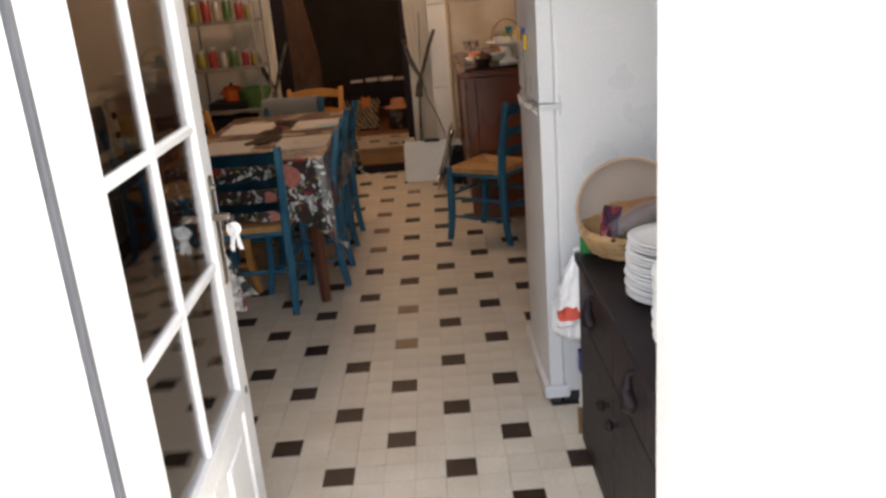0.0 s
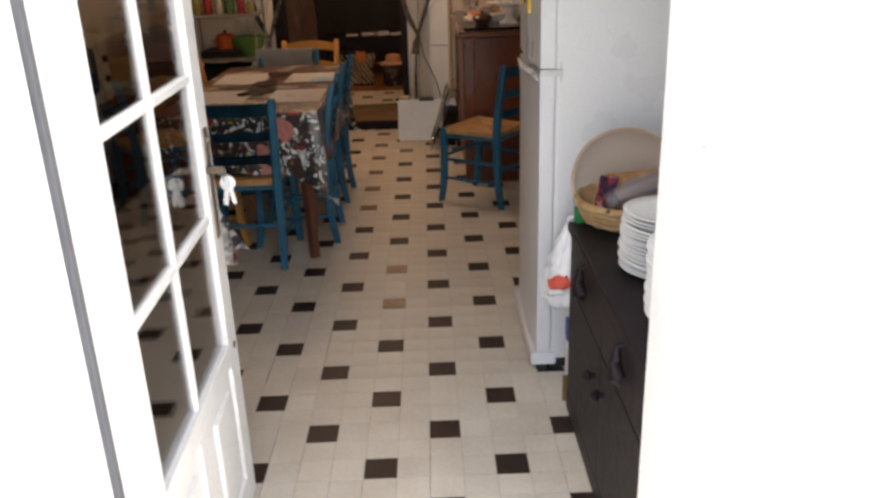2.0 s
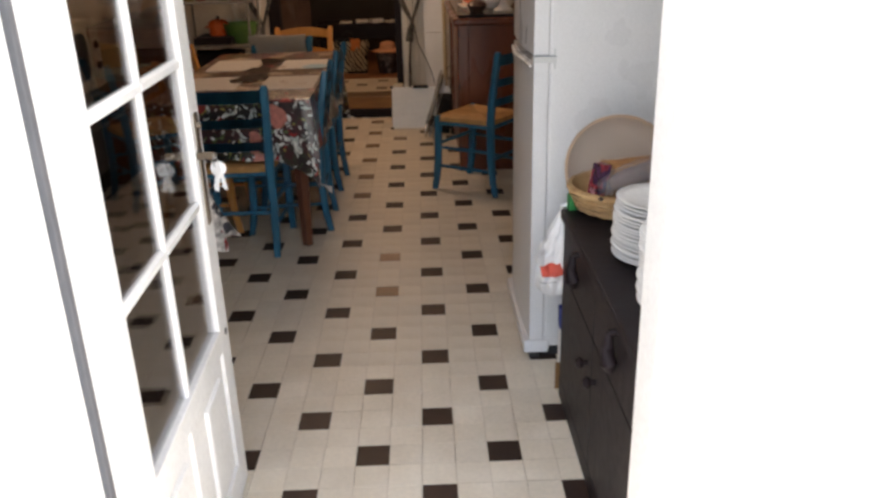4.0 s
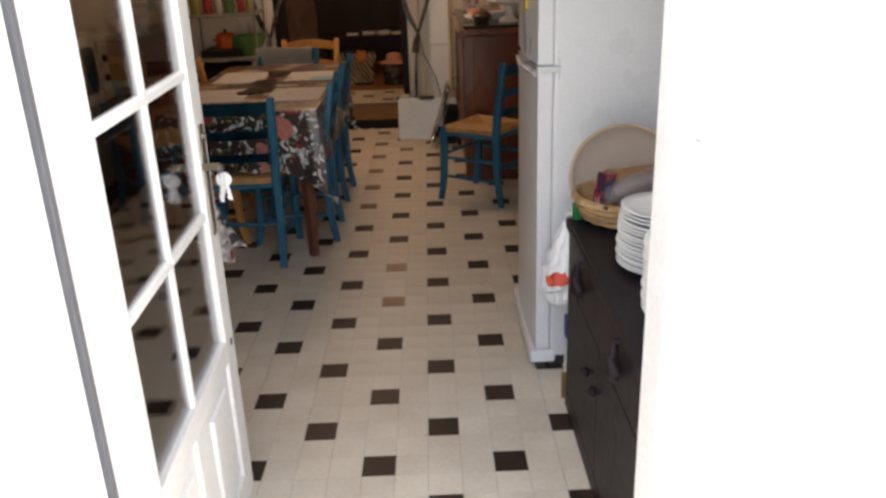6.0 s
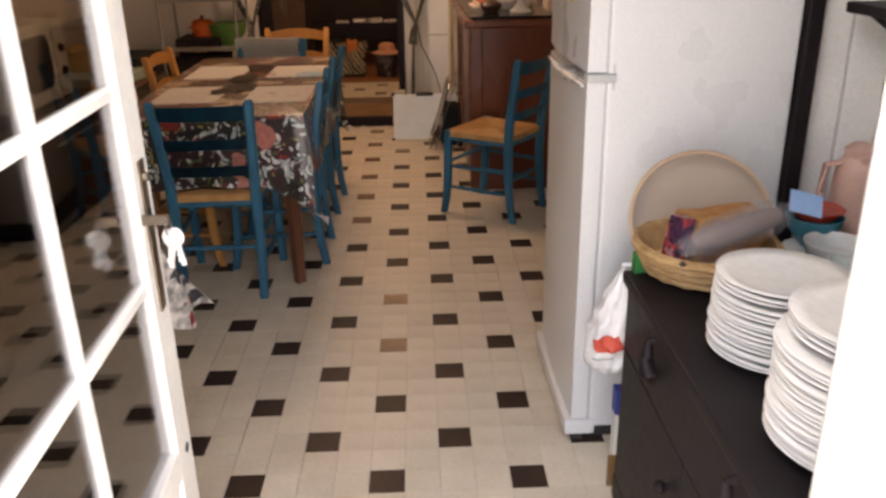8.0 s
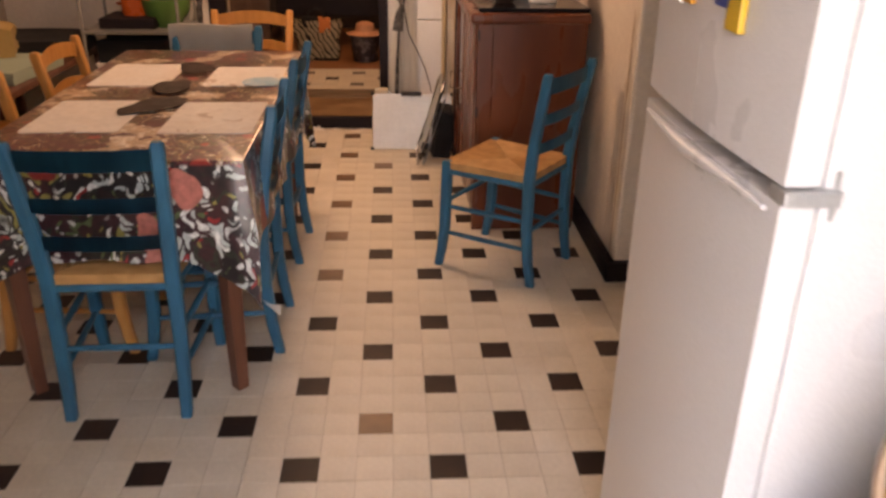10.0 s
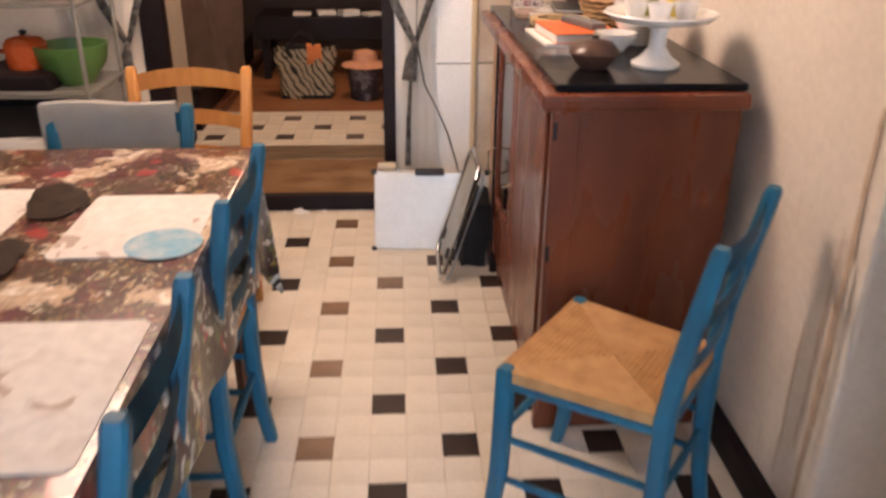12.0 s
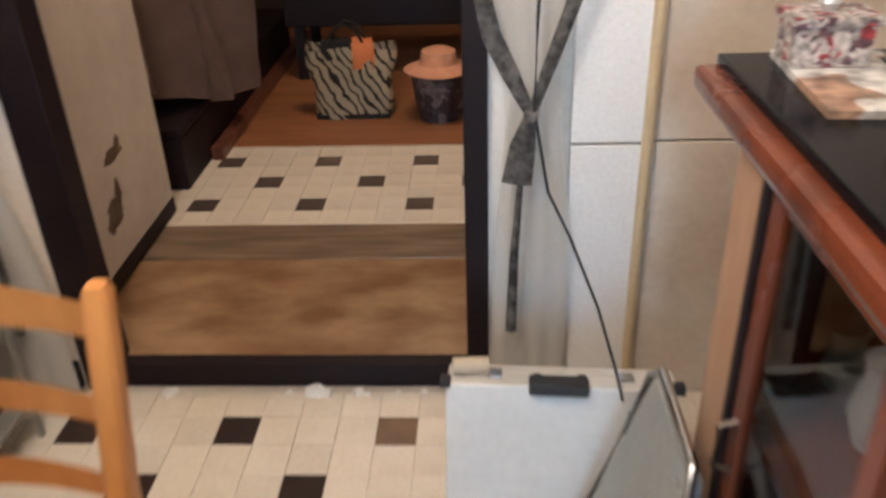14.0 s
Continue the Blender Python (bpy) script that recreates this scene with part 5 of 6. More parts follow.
tagged(boxes("roasting_tin", BLACK_PAINT, None, (-1.72, 4.00, 0.70), (-1.43, 4.30, 0.765), 0.012), "black roasting tin under an orange pot", "tin")
casserole((-1.555, 4.15, 0.765), 0.075, 0.085, ORANGE, "small orange enamel pot with lid on a tin")
tagged(made("colander", lambda bm: lathe(bm, [(0, 0.0), (0.06, 0.0), (0.12, 0.08), (0.135, 0.15), (0.128, 0.15), (0.11, 0.08), (0, 0.012)], (-1.395, 4.17, 0.70), 30), GREEN, smooth=True), "green plastic bowl on the rack", "bowl")
for x, c, w, h in ((-1.74, (0.35, 0.30, 0.05), 0.08, 0.14), (-1.65, (0.45, 0.04, 0.03), 0.07, 0.16), (-1.57, (0.55, 0.50, 0.40), 0.06, 0.12), (-1.49, (0.10, 0.20, 0.06), 0.07, 0.15), (-1.40, (0.50, 0.05, 0.05), 0.06, 0.13), (-1.33, (0.50, 0.42, 0.10), 0.06, 0.11)):
    for z, hh in ((1.02, h), (1.36, h * 1.15)):
        j = thing("jar", "small storage jar standing on the rack", "jar", None, "jars on the rack")
        made("glass_body", lambda bm: lathe(bm, [(0, 0), (w / 2 - 0.004, 0), (w / 2, 0.006), (w / 2, hh * 0.75), (w / 2 * 0.7, hh * 0.86), (w / 2 * 0.7, hh * 0.9), (0, hh * 0.9)], (x, 4.10, z), 18), plain("jar_contents", tuple(q * 0.6 for q in c), 0.2), j, smooth=True)
        made("lid", lambda bm: lathe(bm, [(w / 2 * 0.78, hh * 0.86), (w / 2 * 0.78, hh), (0, hh)], (x, 4.10, z), 18), ALU, j, smooth=True)
packet("newspaper_pile", "pile of folded papers and bags on the rack", (-1.60, 4.16, 0.42), (0.34, 0.30, 0.10), PAPER, (0, 0, 4), "papers")
packet("red_cloth", "dark red folded cloth on the rack", (-1.37, 4.13, 0.42), (0.15, 0.26, 0.14), plain("dark_red_cotton", (0.22, 0.02, 0.02), 0.9), (0, 0, -6), "cloth")
packet("black_bag", "black bag pushed onto the lower shelf", (-1.58, 4.17, 0.52), (0.36, 0.26, 0.12), BLACK_CLOTH, (0, 0, 2), "bag")
packet("storage_box", "dark storage box on the bottom shelf", (-1.55, 4.17, 0.12), (0.44, 0.32, 0.22), BLACK_CLOTH, (0, 0, 0), "box")

WEATHERED = material("weathered_painted_iron", (0.62, 0.55, 0.47), 0.6, second=(0.78, 0.74, 0.68), scale=60, amount=0.8, grain=120, bump=0.2)
# ---- shutter hook, bolt rod and worn spots on the entrance frame ----
hk = thing("shutter_hook", "small weathered shutter hook on the entrance frame", "hook", kind="structure")
made("plate", lambda bm: box(bm, (0.536, -1.1345, 0.645), (0.556, -1.1305, 0.715), 0.002), WEATHERED, hk)
made("hook", lambda bm: tube(bm, [(0.546, -1.132, 0.69), (0.546, -1.150, 0.685), (0.543, -1.156, 0.65), (0.550, -1.152, 0.615), (0.560, -1.146, 0.60)], 0.006, 8), WEATHERED, hk, smooth=True)
rod = thing("door_bolt", "thin painted bolt rod on the entrance frame", "bolt", kind="structure")
made("rod", lambda bm: tube(bm, [(0.416, -1.006, 1.02), (0.416, -1.006, 2.05)], 0.0045, 8), WHITE_PAINT, rod, smooth=True)
made("tip", lambda bm: tube(bm, [(0.416, -1.006, 1.0), (0.416, -1.006, 1.03)], [0.004, 0.007], 8), WEATHERED, rod, "bare metal tip", True)
for z in (1.16, 1.60):
    boxes("keeper", WHITE_PAINT, rod, (0.404, -1.012, z - 0.012), (0.428, -1.0005, z + 0.012), 0.002)
RUSTY = material("rust_stain", (0.74, 0.64, 0.57), 0.9, second=(0.82, 0.77, 0.72), scale=40, amount=0.9, grain=120, bump=0.3)
for x, z, w, h in ((0.411, 0.812, 0.010, 0.032), (0.405, 0.775, 0.006, 0.018), (0.419, 0.85, 0.006, 0.02)):
    ob = made("paint_wear", lambda bm: sheet(bm, lambda u, v: Vector((x + (u - 0.5) * w * (0.4 + math.sin(math.pi * v)) * (1 + 0.6 * noise.noise(Vector((v * 5 + z * 40, round(u) * 7, x * 30)))), -1.004, z + (v - 0.5) * h * 2)), 8, 16), RUSTY)
    tagged(ob, "rust-brown worn spot on the white frame", "paint wear", kind="structure")

# ---- rear wall: curtains, ties, cable, white boxing ----
def drape(name, x0, x1, y, label, tie_z, ztop=2.3, phase=0.0):
    def build(bm):
        def f(u, v):
            z = 0.02 + (ztop - 0.02) * v
            pinch = 1 - 0.35 * math.exp(-((z - tie_z) / 0.22) ** 2)
            xc = (x0 + x1) / 2
            x = xc + (u - 0.5) * (x1 - x0) * pinch + 0.012 * math.sin(z * 3 + phase)
            return Vector((x, y + 0.0016 * math.sin(u * 26 + phase + z * 0.8) * (0.4 + 0.6 * pinch), z))
        sheet(bm, f, 48, 40, 0.002)
    return tagged(made(name, build, CURTAIN, smooth=True), label, "curtain", "curtains beside the doorway")


drape("curtain", -0.172, 0.005, 4.515, "off-white curtain gathered by a dark patterned ribbon", 0.79)
drape("curtain", -1.54, -1.245, 4.50, "off-white curtain gathered by a dark patterned ribbon", 0.78, phase=1.3)


def ribbon(pts, width, parent, name="strap", twist=0.0):
    pts = [Vector(p) for p in pts]
    def build(bm):
        def f(u, v):
            k = u * (len(pts) - 1)
            i = min(int(k), len(pts) - 2)
            p = pts[i].lerp(pts[i + 1], k - i)
            d = (pts[i + 1] - pts[i]).normalized()
            side = d.cross(Vector((0, 1, 0))).normalized()
            w = width[i] + (width[i + 1] - width[i]) * (k - i)
            return p + side * (v - 0.5) * w + Vector((0, -0.006 * math.sin(v * math.pi), 0))
        sheet(bm, f, 24, 4, 0.003)
    return made(name, build, TIE, parent, smooth=True)


for ox, oy in ((0.0, 0.0), (-1.19, -0.012)):
    t = thing("curtain_tie", "dark patterned ribbon knotted round the curtain", "curtain tie", None, "curtain ties")
    y = 4.478 + oy
    ribbon([(-0.20 + ox, y, 1.10), (-0.165 + ox, y, 0.95), (-0.125 + ox, y - 0.004, 0.87), (-0.085 + ox, y - 0.008, 0.79)], [0.03, 0.04, 0.036, 0.022], t)
    ribbon([(0.055 + ox, y, 1.16), (0.0 + ox, y, 1.03), (-0.045 + ox, y - 0.004, 0.90), (-0.083 + ox, y - 0.008, 0.79)], [0.026, 0.03, 0.028, 0.02], t)
    ribbon([(-0.083 + ox, y - 0.010, 0.80), (-0.10 + ox, y - 0.012, 0.72), (-0.112 + ox, y - 0.012, 0.635)], [0.018, 0.055, 0.065], t, "tail")
    ribbon([(-0.083 + ox, y - 0.006, 0.78), (-0.105 + ox, y - 0.008, 0.62), (-0.115 + ox, y - 0.008, 0.45), (-0.12 + ox, y - 0.008, 0.25)], [0.014, 0.014, 0.02, 0.026], t, "tail")
    made("knot", lambda bm: lathe(bm, [(0, -0.022), (0.014, -0.012), (0.016, 0.006), (0, 0.02)], (-0.084 + ox, y - 0.010, 0.79), 12), TIE, t, smooth=True)
tagged(made("cable", lambda bm: tube(bm, [(-0.06, 4.470, 1.30), (-0.075, 4.466, 1.0), (-0.078, 4.46, 0.80), (-0.045, 4.455, 0.62), (0.0, 4.40, 0.54), (0.045, 4.25, 0.46), (0.070, 4.12, 0.39), (0.080, 4.10, 0.345)], 0.0035, 6), RUBBER, smooth=True), "thin black cable hanging to the metal case", "cable")
for z0, z1 in ((0.0, 0.688), (0.694, 1.35), (1.356, 2.1)):
    structure("boxing_panel", WHITE_PAINT, (0.008, 4.545, z0), (0.165, 4.582, z1), "white painted boxing panel on the rear wall", "panel", 0.004)
    structure("wall_panel", SHADED_STAINED, (0.185, 4.56, z0), (0.72, 4.582, z1), "grey-white wall panel behind the sideboard", "panel", 0.003)
ob = made("pipe", lambda bm: tube(bm, [(0.175, 4.548, 0), (0.175, 4.548, 2.4)], 0.014, 12), plain("cream_painted_pipe", (0.58, 0.46, 0.28), 0.4), smooth=True)
tagged(ob, "cream painted pipe up the rear wall", "pipe", kind="structure")
structure("baseboard", BLACK_PAINT, (-2.44, 4.562, 0), (-1.265, 4.582, 0.08), "black painted skirting board", "baseboard", 0.003)


def flake(at, r, k):
    ob = made("paint_chip", lambda bm: (lathe(bm, [(0, 0), (r, 0), (r * 0.7, r * 0.35), (0, r * 0.5)], at, 7)), PAPER)
    for v in ob.data.vertices:
        v.co += noise.noise_vector(v.co * 60 + Vector((k, k, k))) * r * 0.5
        v.co.z = max(v.co.z, 0.0)
    tagged(ob, "white crumb of loose plaster at the step", "crumb", "crumbs at the step")


for k, (x, y, r) in enumerate(((-0.632, 4.560, 0.022), (-0.60, 4.556, 0.015), (-0.515, 4.560, 0.013), (-0.49, 4.552, 0.009), (-0.41, 4.560, 0.007), (-1.02, 4.558, 0.016), (-0.34, 4.561, 0.008), (-0.70, 4.558, 0.008))):
    flake((x, y - 0.012, 0.0), r * 1.4, k)


# ---- metal case and the frame leaning beside it ----
def metal_case():
    m = pose(-0.268, 4.108, 0.004, -14, 0, -3)
    c = thing("metal_case", "white aluminium tool case with black handle leaning by the doorway", "case", m)
    shell = material("white_ribbed_aluminium", (0.68, 0.665, 0.62), 0.4, 0.1, second=(0.58, 0.565, 0.525), scale=5, amount=0.5, grain=40, bump=0.08)
    w, d, h = 0.47, 0.105, 0.325
    boxes("shell", shell, c, (0, 0, 0), (w, d * 0.62, h), 0.006)
    boxes("lid", shell, c, (0, d * 0.64, 0), (w, d, h), 0.006)
    for x in (0, w):
        for z in (0, h):
            boxes("corner_cap", RUBBER, c, (x - 0.011, -0.003, z - 0.011), (x + 0.011, 0.025, z + 0.011), 0.004, "dark corner cap")
    hd = made("handle", lambda bm: box(bm, (0.170, -0.022, h - 0.012), (0.29, 0.030, h + 0.014), 0.006), RUBBER, c, "black plastic handle")
    for x in (0.187, 0.278):
        boxes("handle_lug", RUBBER, hd, (x - 0.008, 0.024, h - 0.001), (x + 0.008, 0.045, h + 0.010), 0.002)
    for x in (0.10, 0.37):
        boxes("latch", CHROME, c, (x - 0.015, 0.03, h), (x + 0.015, 0.07, h + 0.006), 0.002)
    for x, z in ((0.18, h - 0.012),):
        made("rivet", lambda bm: tube(bm, [(x, 0.001, z), (x, -0.002, z)], 0.004), CHROME, c, smooth=True)
    return m


mc = metal_case()
roll = made("cable_roll", lambda bm: tube(bm, [(0, 0, 0), (0.075, 0, 0)], 0.018, 14), plain("beige_tape", (0.55, 0.47, 0.34), 0.7), smooth=True)
roll.matrix_world = mc @ pose(0.012, 0.045, 0.344, 0, 0, 8)
tagged(roll, "small beige roll lying on the metal case", "roll")


def tube_frame():
    m = pose(-0.012, 3.775, 0.0, 0, 17, 0)
    t = thing("folding_frame", "folded aluminium tray with a bright tube rim leaning on the sideboard", "folding tray", m)
    made("panel", lambda bm: box(bm, (0.004, 0.015, 0.06), (0.012, 0.29, 0.46), 0.003), material("scuffed_grey_acrylic", (0.60, 0.63, 0.61), 0.3, 0.3, second=(0.46, 0.49, 0.48), scale=6, grain=50, bump=0.05), t)
    bpy.data.materials["scuffed_grey_acrylic"].node_tree.nodes["Principled BSDF"].inputs["Alpha"].default_value = 0.5
    rim = [(0.0, 0.03, 0.0), (0.0, 0.0, 0.04), (0.0, 0.0, 0.44), (0.0, 0.03, 0.475), (0.0, 0.27, 0.475), (0.0, 0.30, 0.44), (0.0, 0.30, 0.04), (0.0, 0.27, 0.0), (0.0, 0.03, 0.0)]
    made("rim", lambda bm: tube(bm, [Vector(p) + Vector((0.004, 0, 0.009)) for p in rim], 0.009, 10, False), CHROME, t, smooth=True)
    made("rim", lambda bm: tube(bm, [Vector((p[0] + 0.034, 0.02 + p[1] * 0.88, 0.008 + p[2] * 0.92)) for p in rim], 0.007, 8, False), ALU, t, smooth=True)
    for y in (0.05, 0.25):
        boxes("clip", RUBBER, t, (-0.006, y - 0.012, 0.095), (0.045, y + 0.012, 0.135), 0.003, "black plastic clip")


tube_frame()

packet("document_bag", "black cloth bag slumped between the tray and the sideboard", (0.125, 4.05, 0.0), (0.10, 0.24, 0.27), BLACK_CLOTH, (0, 8, 4), "bag")

# ---- on the sideboard ----
def cake_stand(at):
    c = thing("cake_stand", "white china cake stand on the sideboard", "cake stand")
    made("foot", lambda bm: lathe(bm, [(0, 0), (0.062, 0), (0.064, 0.008), (0.04, 0.025), (0.022, 0.05), (0.022, 0.085), (0.03, 0.105), (0, 0.105)], at, 32), CHINA, c, smooth=True)
    made("dish", lambda bm: lathe(bm, [(0, 0.105), (0.06, 0.106), (0.125, 0.118), (0.145, 0.134), (0.142, 0.138), (0.12, 0.126), (0, 0.115)], at, 40), CHINA, c, smooth=True)


CS = (0.515, 3.085, SZ)
cake_stand(CS)
FRUIT = [("lemon", (0.62, 0.50, 0.06)), ("pear", (0.30, 0.34, 0.06)), ("egg_cup", (0.80, 0.78, 0.74)), ("sugar_bowl", (0.80, 0.79, 0.78)), ("cup", (0.78, 0.77, 0.75))]
for k, (nm, c) in enumerate(FRUIT):
    a = 2 * math.pi * k / 5 + 0.6
    x, y = CS[0] + 0.065 * math.cos(a), CS[1] + 0.065 * math.sin(a)
    z = CS[2] + 0.1165
    if k < 2:
        ob = made(nm, lambda bm: lathe(bm, [(0, 0), (0.018, 0.004), (0.032, 0.028), (0.026, 0.052), (0.012, 0.07), (0, 0.074)], (x, y, z), 18), plain(nm + "_skin", c, 0.45), smooth=True)
        tagged(ob, "yellow-green fruit lying on the cake stand", "fruit")
    else:
        ob = made(nm, lambda bm: lathe(bm, [(0, 0.004), (0.018, 0), (0.022, 0.006), (0.033, 0.05), (0.030, 0.05), (0.018, 0.012), (0, 0.01)], (x, y, z), 22), plain("china_glaze", c, 0.15), smooth=True)
        tagged(ob, "small white china cup on the cake stand", "cup", "cups")


def lidded_pot(at):
    p = thing("lidded_pot", "dark brown earthenware lidded pot on the sideboard", "pot")
    clay = material("brown_glazed_clay", (0.085, 0.045, 0.032), 0.3, second=(0.05, 0.025, 0.02), scale=10, grain=60, bump=0.1)
    made("bowl", lambda bm: lathe(bm, [(0, 0), (0.035, 0), (0.052, 0.02), (0.062, 0.04), (0, 0.04)], at, 28), clay, p, smooth=True)
    lid = made("lid", lambda bm: lathe(bm, [(0.066, 0.040), (0.064, 0.046), (0.045, 0.066), (0.012, 0.074), (0, 0.074)], at, 28), clay, p, smooth=True)
    made("knob", lambda bm: lathe(bm, [(0.008, 0.073), (0.012, 0.084), (0, 0.09)], at, 12), CHROME, lid, smooth=True)


lidded_pot((0.345, 3.06, SZ))
ob = made("glass_dish", lambda bm: lathe(bm, [(0, 0), (0.045, 0), (0.06, 0.02), (0.058, 0.021), (0, 0.005)], (0.275, 3.19, SZ), 26), BAG, smooth=True)
tagged(ob, "shallow clear glass dish on the sideboard", "dish")
for k, (x, y, r, h) in enumerate(((0.56, 3.40, 0.085, 0.12), (0.46, 3.30, 0.06, 0.05))):
    tagged(made("bowl", lambda bm: lathe(bm, [(0, 0.004), (r * 0.5, 0), (r * 0.55, 0.006), (r * 0.95, h * 0.6), (r, h), (r - 0.004, h), (r * 0.85, h * 0.6), (0, 0.012)], (x, y, SZ), 32), CHINA, smooth=True), "white china bowl on the black sideboard top", "bowl", "bowls")


def book(name, lo_corner, w, d, h, turn, cover, label, pages=True):
    b = thing(name, label, "book", pose(*lo_corner, 0, 0, turn))
    boxes("page_block", PAPER, b, (0.003, 0.004, 0.002), (w - 0.004, d - 0.004, h - 0.002), 0.0)
    boxes("back_cover", cover, b, (0, 0, 0), (w, d, 0.002), 0.0)
    boxes("front_cover", cover, b, (0, 0, h - 0.002), (w, d, h), 0.0)
    boxes("spine", cover, b, (w - 0.003, 0, 0.002), (w, d, h - 0.002), 0.0)
    return b


ORANGE_CARD = plain("orange_card", (0.80, 0.15, 0.02), 0.45)
tagged(boxes("magazine", PAPER, None, (0, 0, 0), (0.20, 0.28, 0.008), 0.001, m=pose(0.270, 3.345, SZ, 0, 0, 4)), "white magazine under an orange book", "magazine")
book("book", (0.300, 3.345, SZ + 0.008), 0.20, 0.245, 0.028, 6, ORANGE_CARD, "thick book with a bright orange cover")
rc = thing("remote_control", "grey remote control lying on the orange book", "remote control", pose(0.415, 3.40, SZ + 0.036, 0, 0, 18))
boxes("case", plain("grey_plastic", (0.16, 0.16, 0.17), 0.4), rc, (0, 0, 0), (0.05, 0.19, 0.02), 0.006)
for i in range(3):
    for j in range(8):
        boxes("button", plain("pale_grey_rubber", (0.36, 0.36, 0.36), 0.6) if (i, j) == (0, 0) else bpy.data.materials["pale_grey_rubber"], rc, (0.009 + i * 0.012, 0.02 + j * 0.019, 0.019), (0.017 + i * 0.012, 0.031 + j * 0.019, 0.0225), 0.0)
wr = thing("wooden_trivet", "ring of pale wooden blocks on the sideboard", "trivet")
LIGHT_WOOD = material("pale_birch", (0.60, 0.42, 0.22), 0.5, second=(0.50, 0.32, 0.15), scale=8, grain=50, bump=0.08)
for k in range(8):
    a = 2 * math.pi * k / 8
    boxes("block", LIGHT_WOOD, wr, (-0.031, -0.012, 0), (0.031, 0.012, 0.025), 0.003, m=Matrix.Translation((0.385 + 0.085 * math.cos(a), 3.745 + 0.075 * math.sin(a), SZ)) @ pose(0, 0, 0, 0, 0, math.degrees(a) + 90))
MAGPRINT = print_cloth("magazine_cover", [(0, (0.74, 0.73, 0.70)), (0.48, (0.48, 0.30, 0.19)), (0.62, (0.20, 0.24, 0.32)), (0.74, (0.74, 0.73, 0.70)), (0.93, (0.62, 0.36, 0.20))], 5, 0.3)
tagged(boxes("magazine", MAGPRINT, None, (0, 0, 0), (0.21, 0.29, 0.012), 0.001, m=pose(0.262, 3.895, SZ, 0, 0, -3)), "glossy printed magazine on the sideboard", "magazine")
book("book", (0.40, 3.92, SZ + 0.013), 0.13, 0.20, 0.014, -6, plain("black_card", (0.02, 0.022, 0.024), 0.4), "thin black book on a magazine")
pbx = thing("keepsake_box", "small patterned keepsake box with a pitched lid", "box")
PATT = print_cloth("red_check_paper", [(0, (0.55, 0.50, 0.48)), (0.4, (0.35, 0.05, 0.06)), (0.65, (0.18, 0.10, 0.12)), (0.85, (0.60, 0.56, 0.52))], 16, 0.5, 0.1)
boxes("body", PATT, pbx, (0.272, 4.075, SZ + 0.013), (0.385, 4.155, SZ + 0.075), 0.002)
made("lid", lambda bm: slab(bm, [(0.266, 4.068), (0.391, 4.068), (0.391, 4.162), (0.266, 4.162)], SZ + 0.075, SZ + 0.088), PATT, pbx)
made("figure_knob", lambda bm: lathe(bm, [(0.01, 0.088), (0.016, 0.1), (0.008, 0.115), (0, 0.118)], (0.328, 4.115, SZ), 12), ALU, pbx, smooth=True)


def wicker_basket(at, r, h):
    b = thing("fruit_basket", "honey-coloured wicker basket holding wrapped goods", "basket")
    made("bowl", lambda bm: lathe(bm, [(0, 0.004), (r * 0.7, 0.0), (r * 0.85, h * 0.4), (r, h), (r - 0.01, h), (r * 0.78, h * 0.4), (0, 0.012)], at, 32), WICKER, b, smooth=True)
    for k in range(5):
        z = 0.008 + h * k / 5
        rr = r * (0.72 + 0.27 * k / 4) + 0.002
        made("coil", lambda bm: tube(bm, [Vector(at) + Vector((rr * math.cos(a), rr * math.sin(a), z + 0.003 * math.sin(a * 16 + k * 3))) for a in (2 * math.pi * i / 64 for i in range(65))], 0.008, 6, False), WICKER, b, smooth=True)
    made("handle", lambda bm: tube(bm, [Vector(at) + Vector((r * math.cos(a) * 0.97, 0, h + 0.15 * math.sin(a))) for a in (math.pi * i / 20 for i in range(21))], 0.007, 8), WICKER, b, smooth=True)


wicker_basket((0.575, 3.80, SZ), 0.115, 0.09)
packet("film_parcel", "goods in crumpled clear film inside the basket", (0.575, 3.80, SZ + 0.03), (0.14, 0.14, 0.12), BAG, (0, 0, 20))
tagged(made("tin", lambda bm: lathe(bm, [(0, 0), (0.04, 0), (0.04, 0.11), (0.036, 0.115), (0, 0.115)], (0.52, 4.14, SZ), 24), plain("dark_brown_tin", (0.06, 0.04, 0.03), 0.3), smooth=True), "dark brown round tin on the sideboard", "tin")
tagged(made("vase", lambda bm: lathe(bm, [(0, 0), (0.03, 0), (0.045, 0.06), (0.025, 0.14), (0.03, 0.17), (0.026, 0.17), (0, 0.02)], (0.62, 4.08, SZ), 24), plain("teal_glaze", (0.03, 0.20, 0.24), 0.2), smooth=True), "teal glazed vase at the back of the sideboard", "vase")
for k, (y, r, h) in enumerate(((3.5, 0.05, 0.14), (3.66, 0.06, 0.10), (3.86, 0.05, 0.16), (4.02, 0.055, 0.12))):
    for z in (0.09, 0.46):
        tagged(made("jug", lambda bm: lathe(bm, [(0, 0.003), (r * 0.6, 0), (r, h * 0.4), (r * 0.7, h * 0.8), (r * 0.8, h), (r * 0.74, h), (0, h * 0.7)], (0.42, y, z), 22), CHINA if (k + (z > 0.3)) % 2 else plain("celadon_glaze", (0.34, 0.40, 0.34), 0.2), smooth=True), "pale crockery jug behind the sideboard glass", "jug", "crockery in the sideboard")

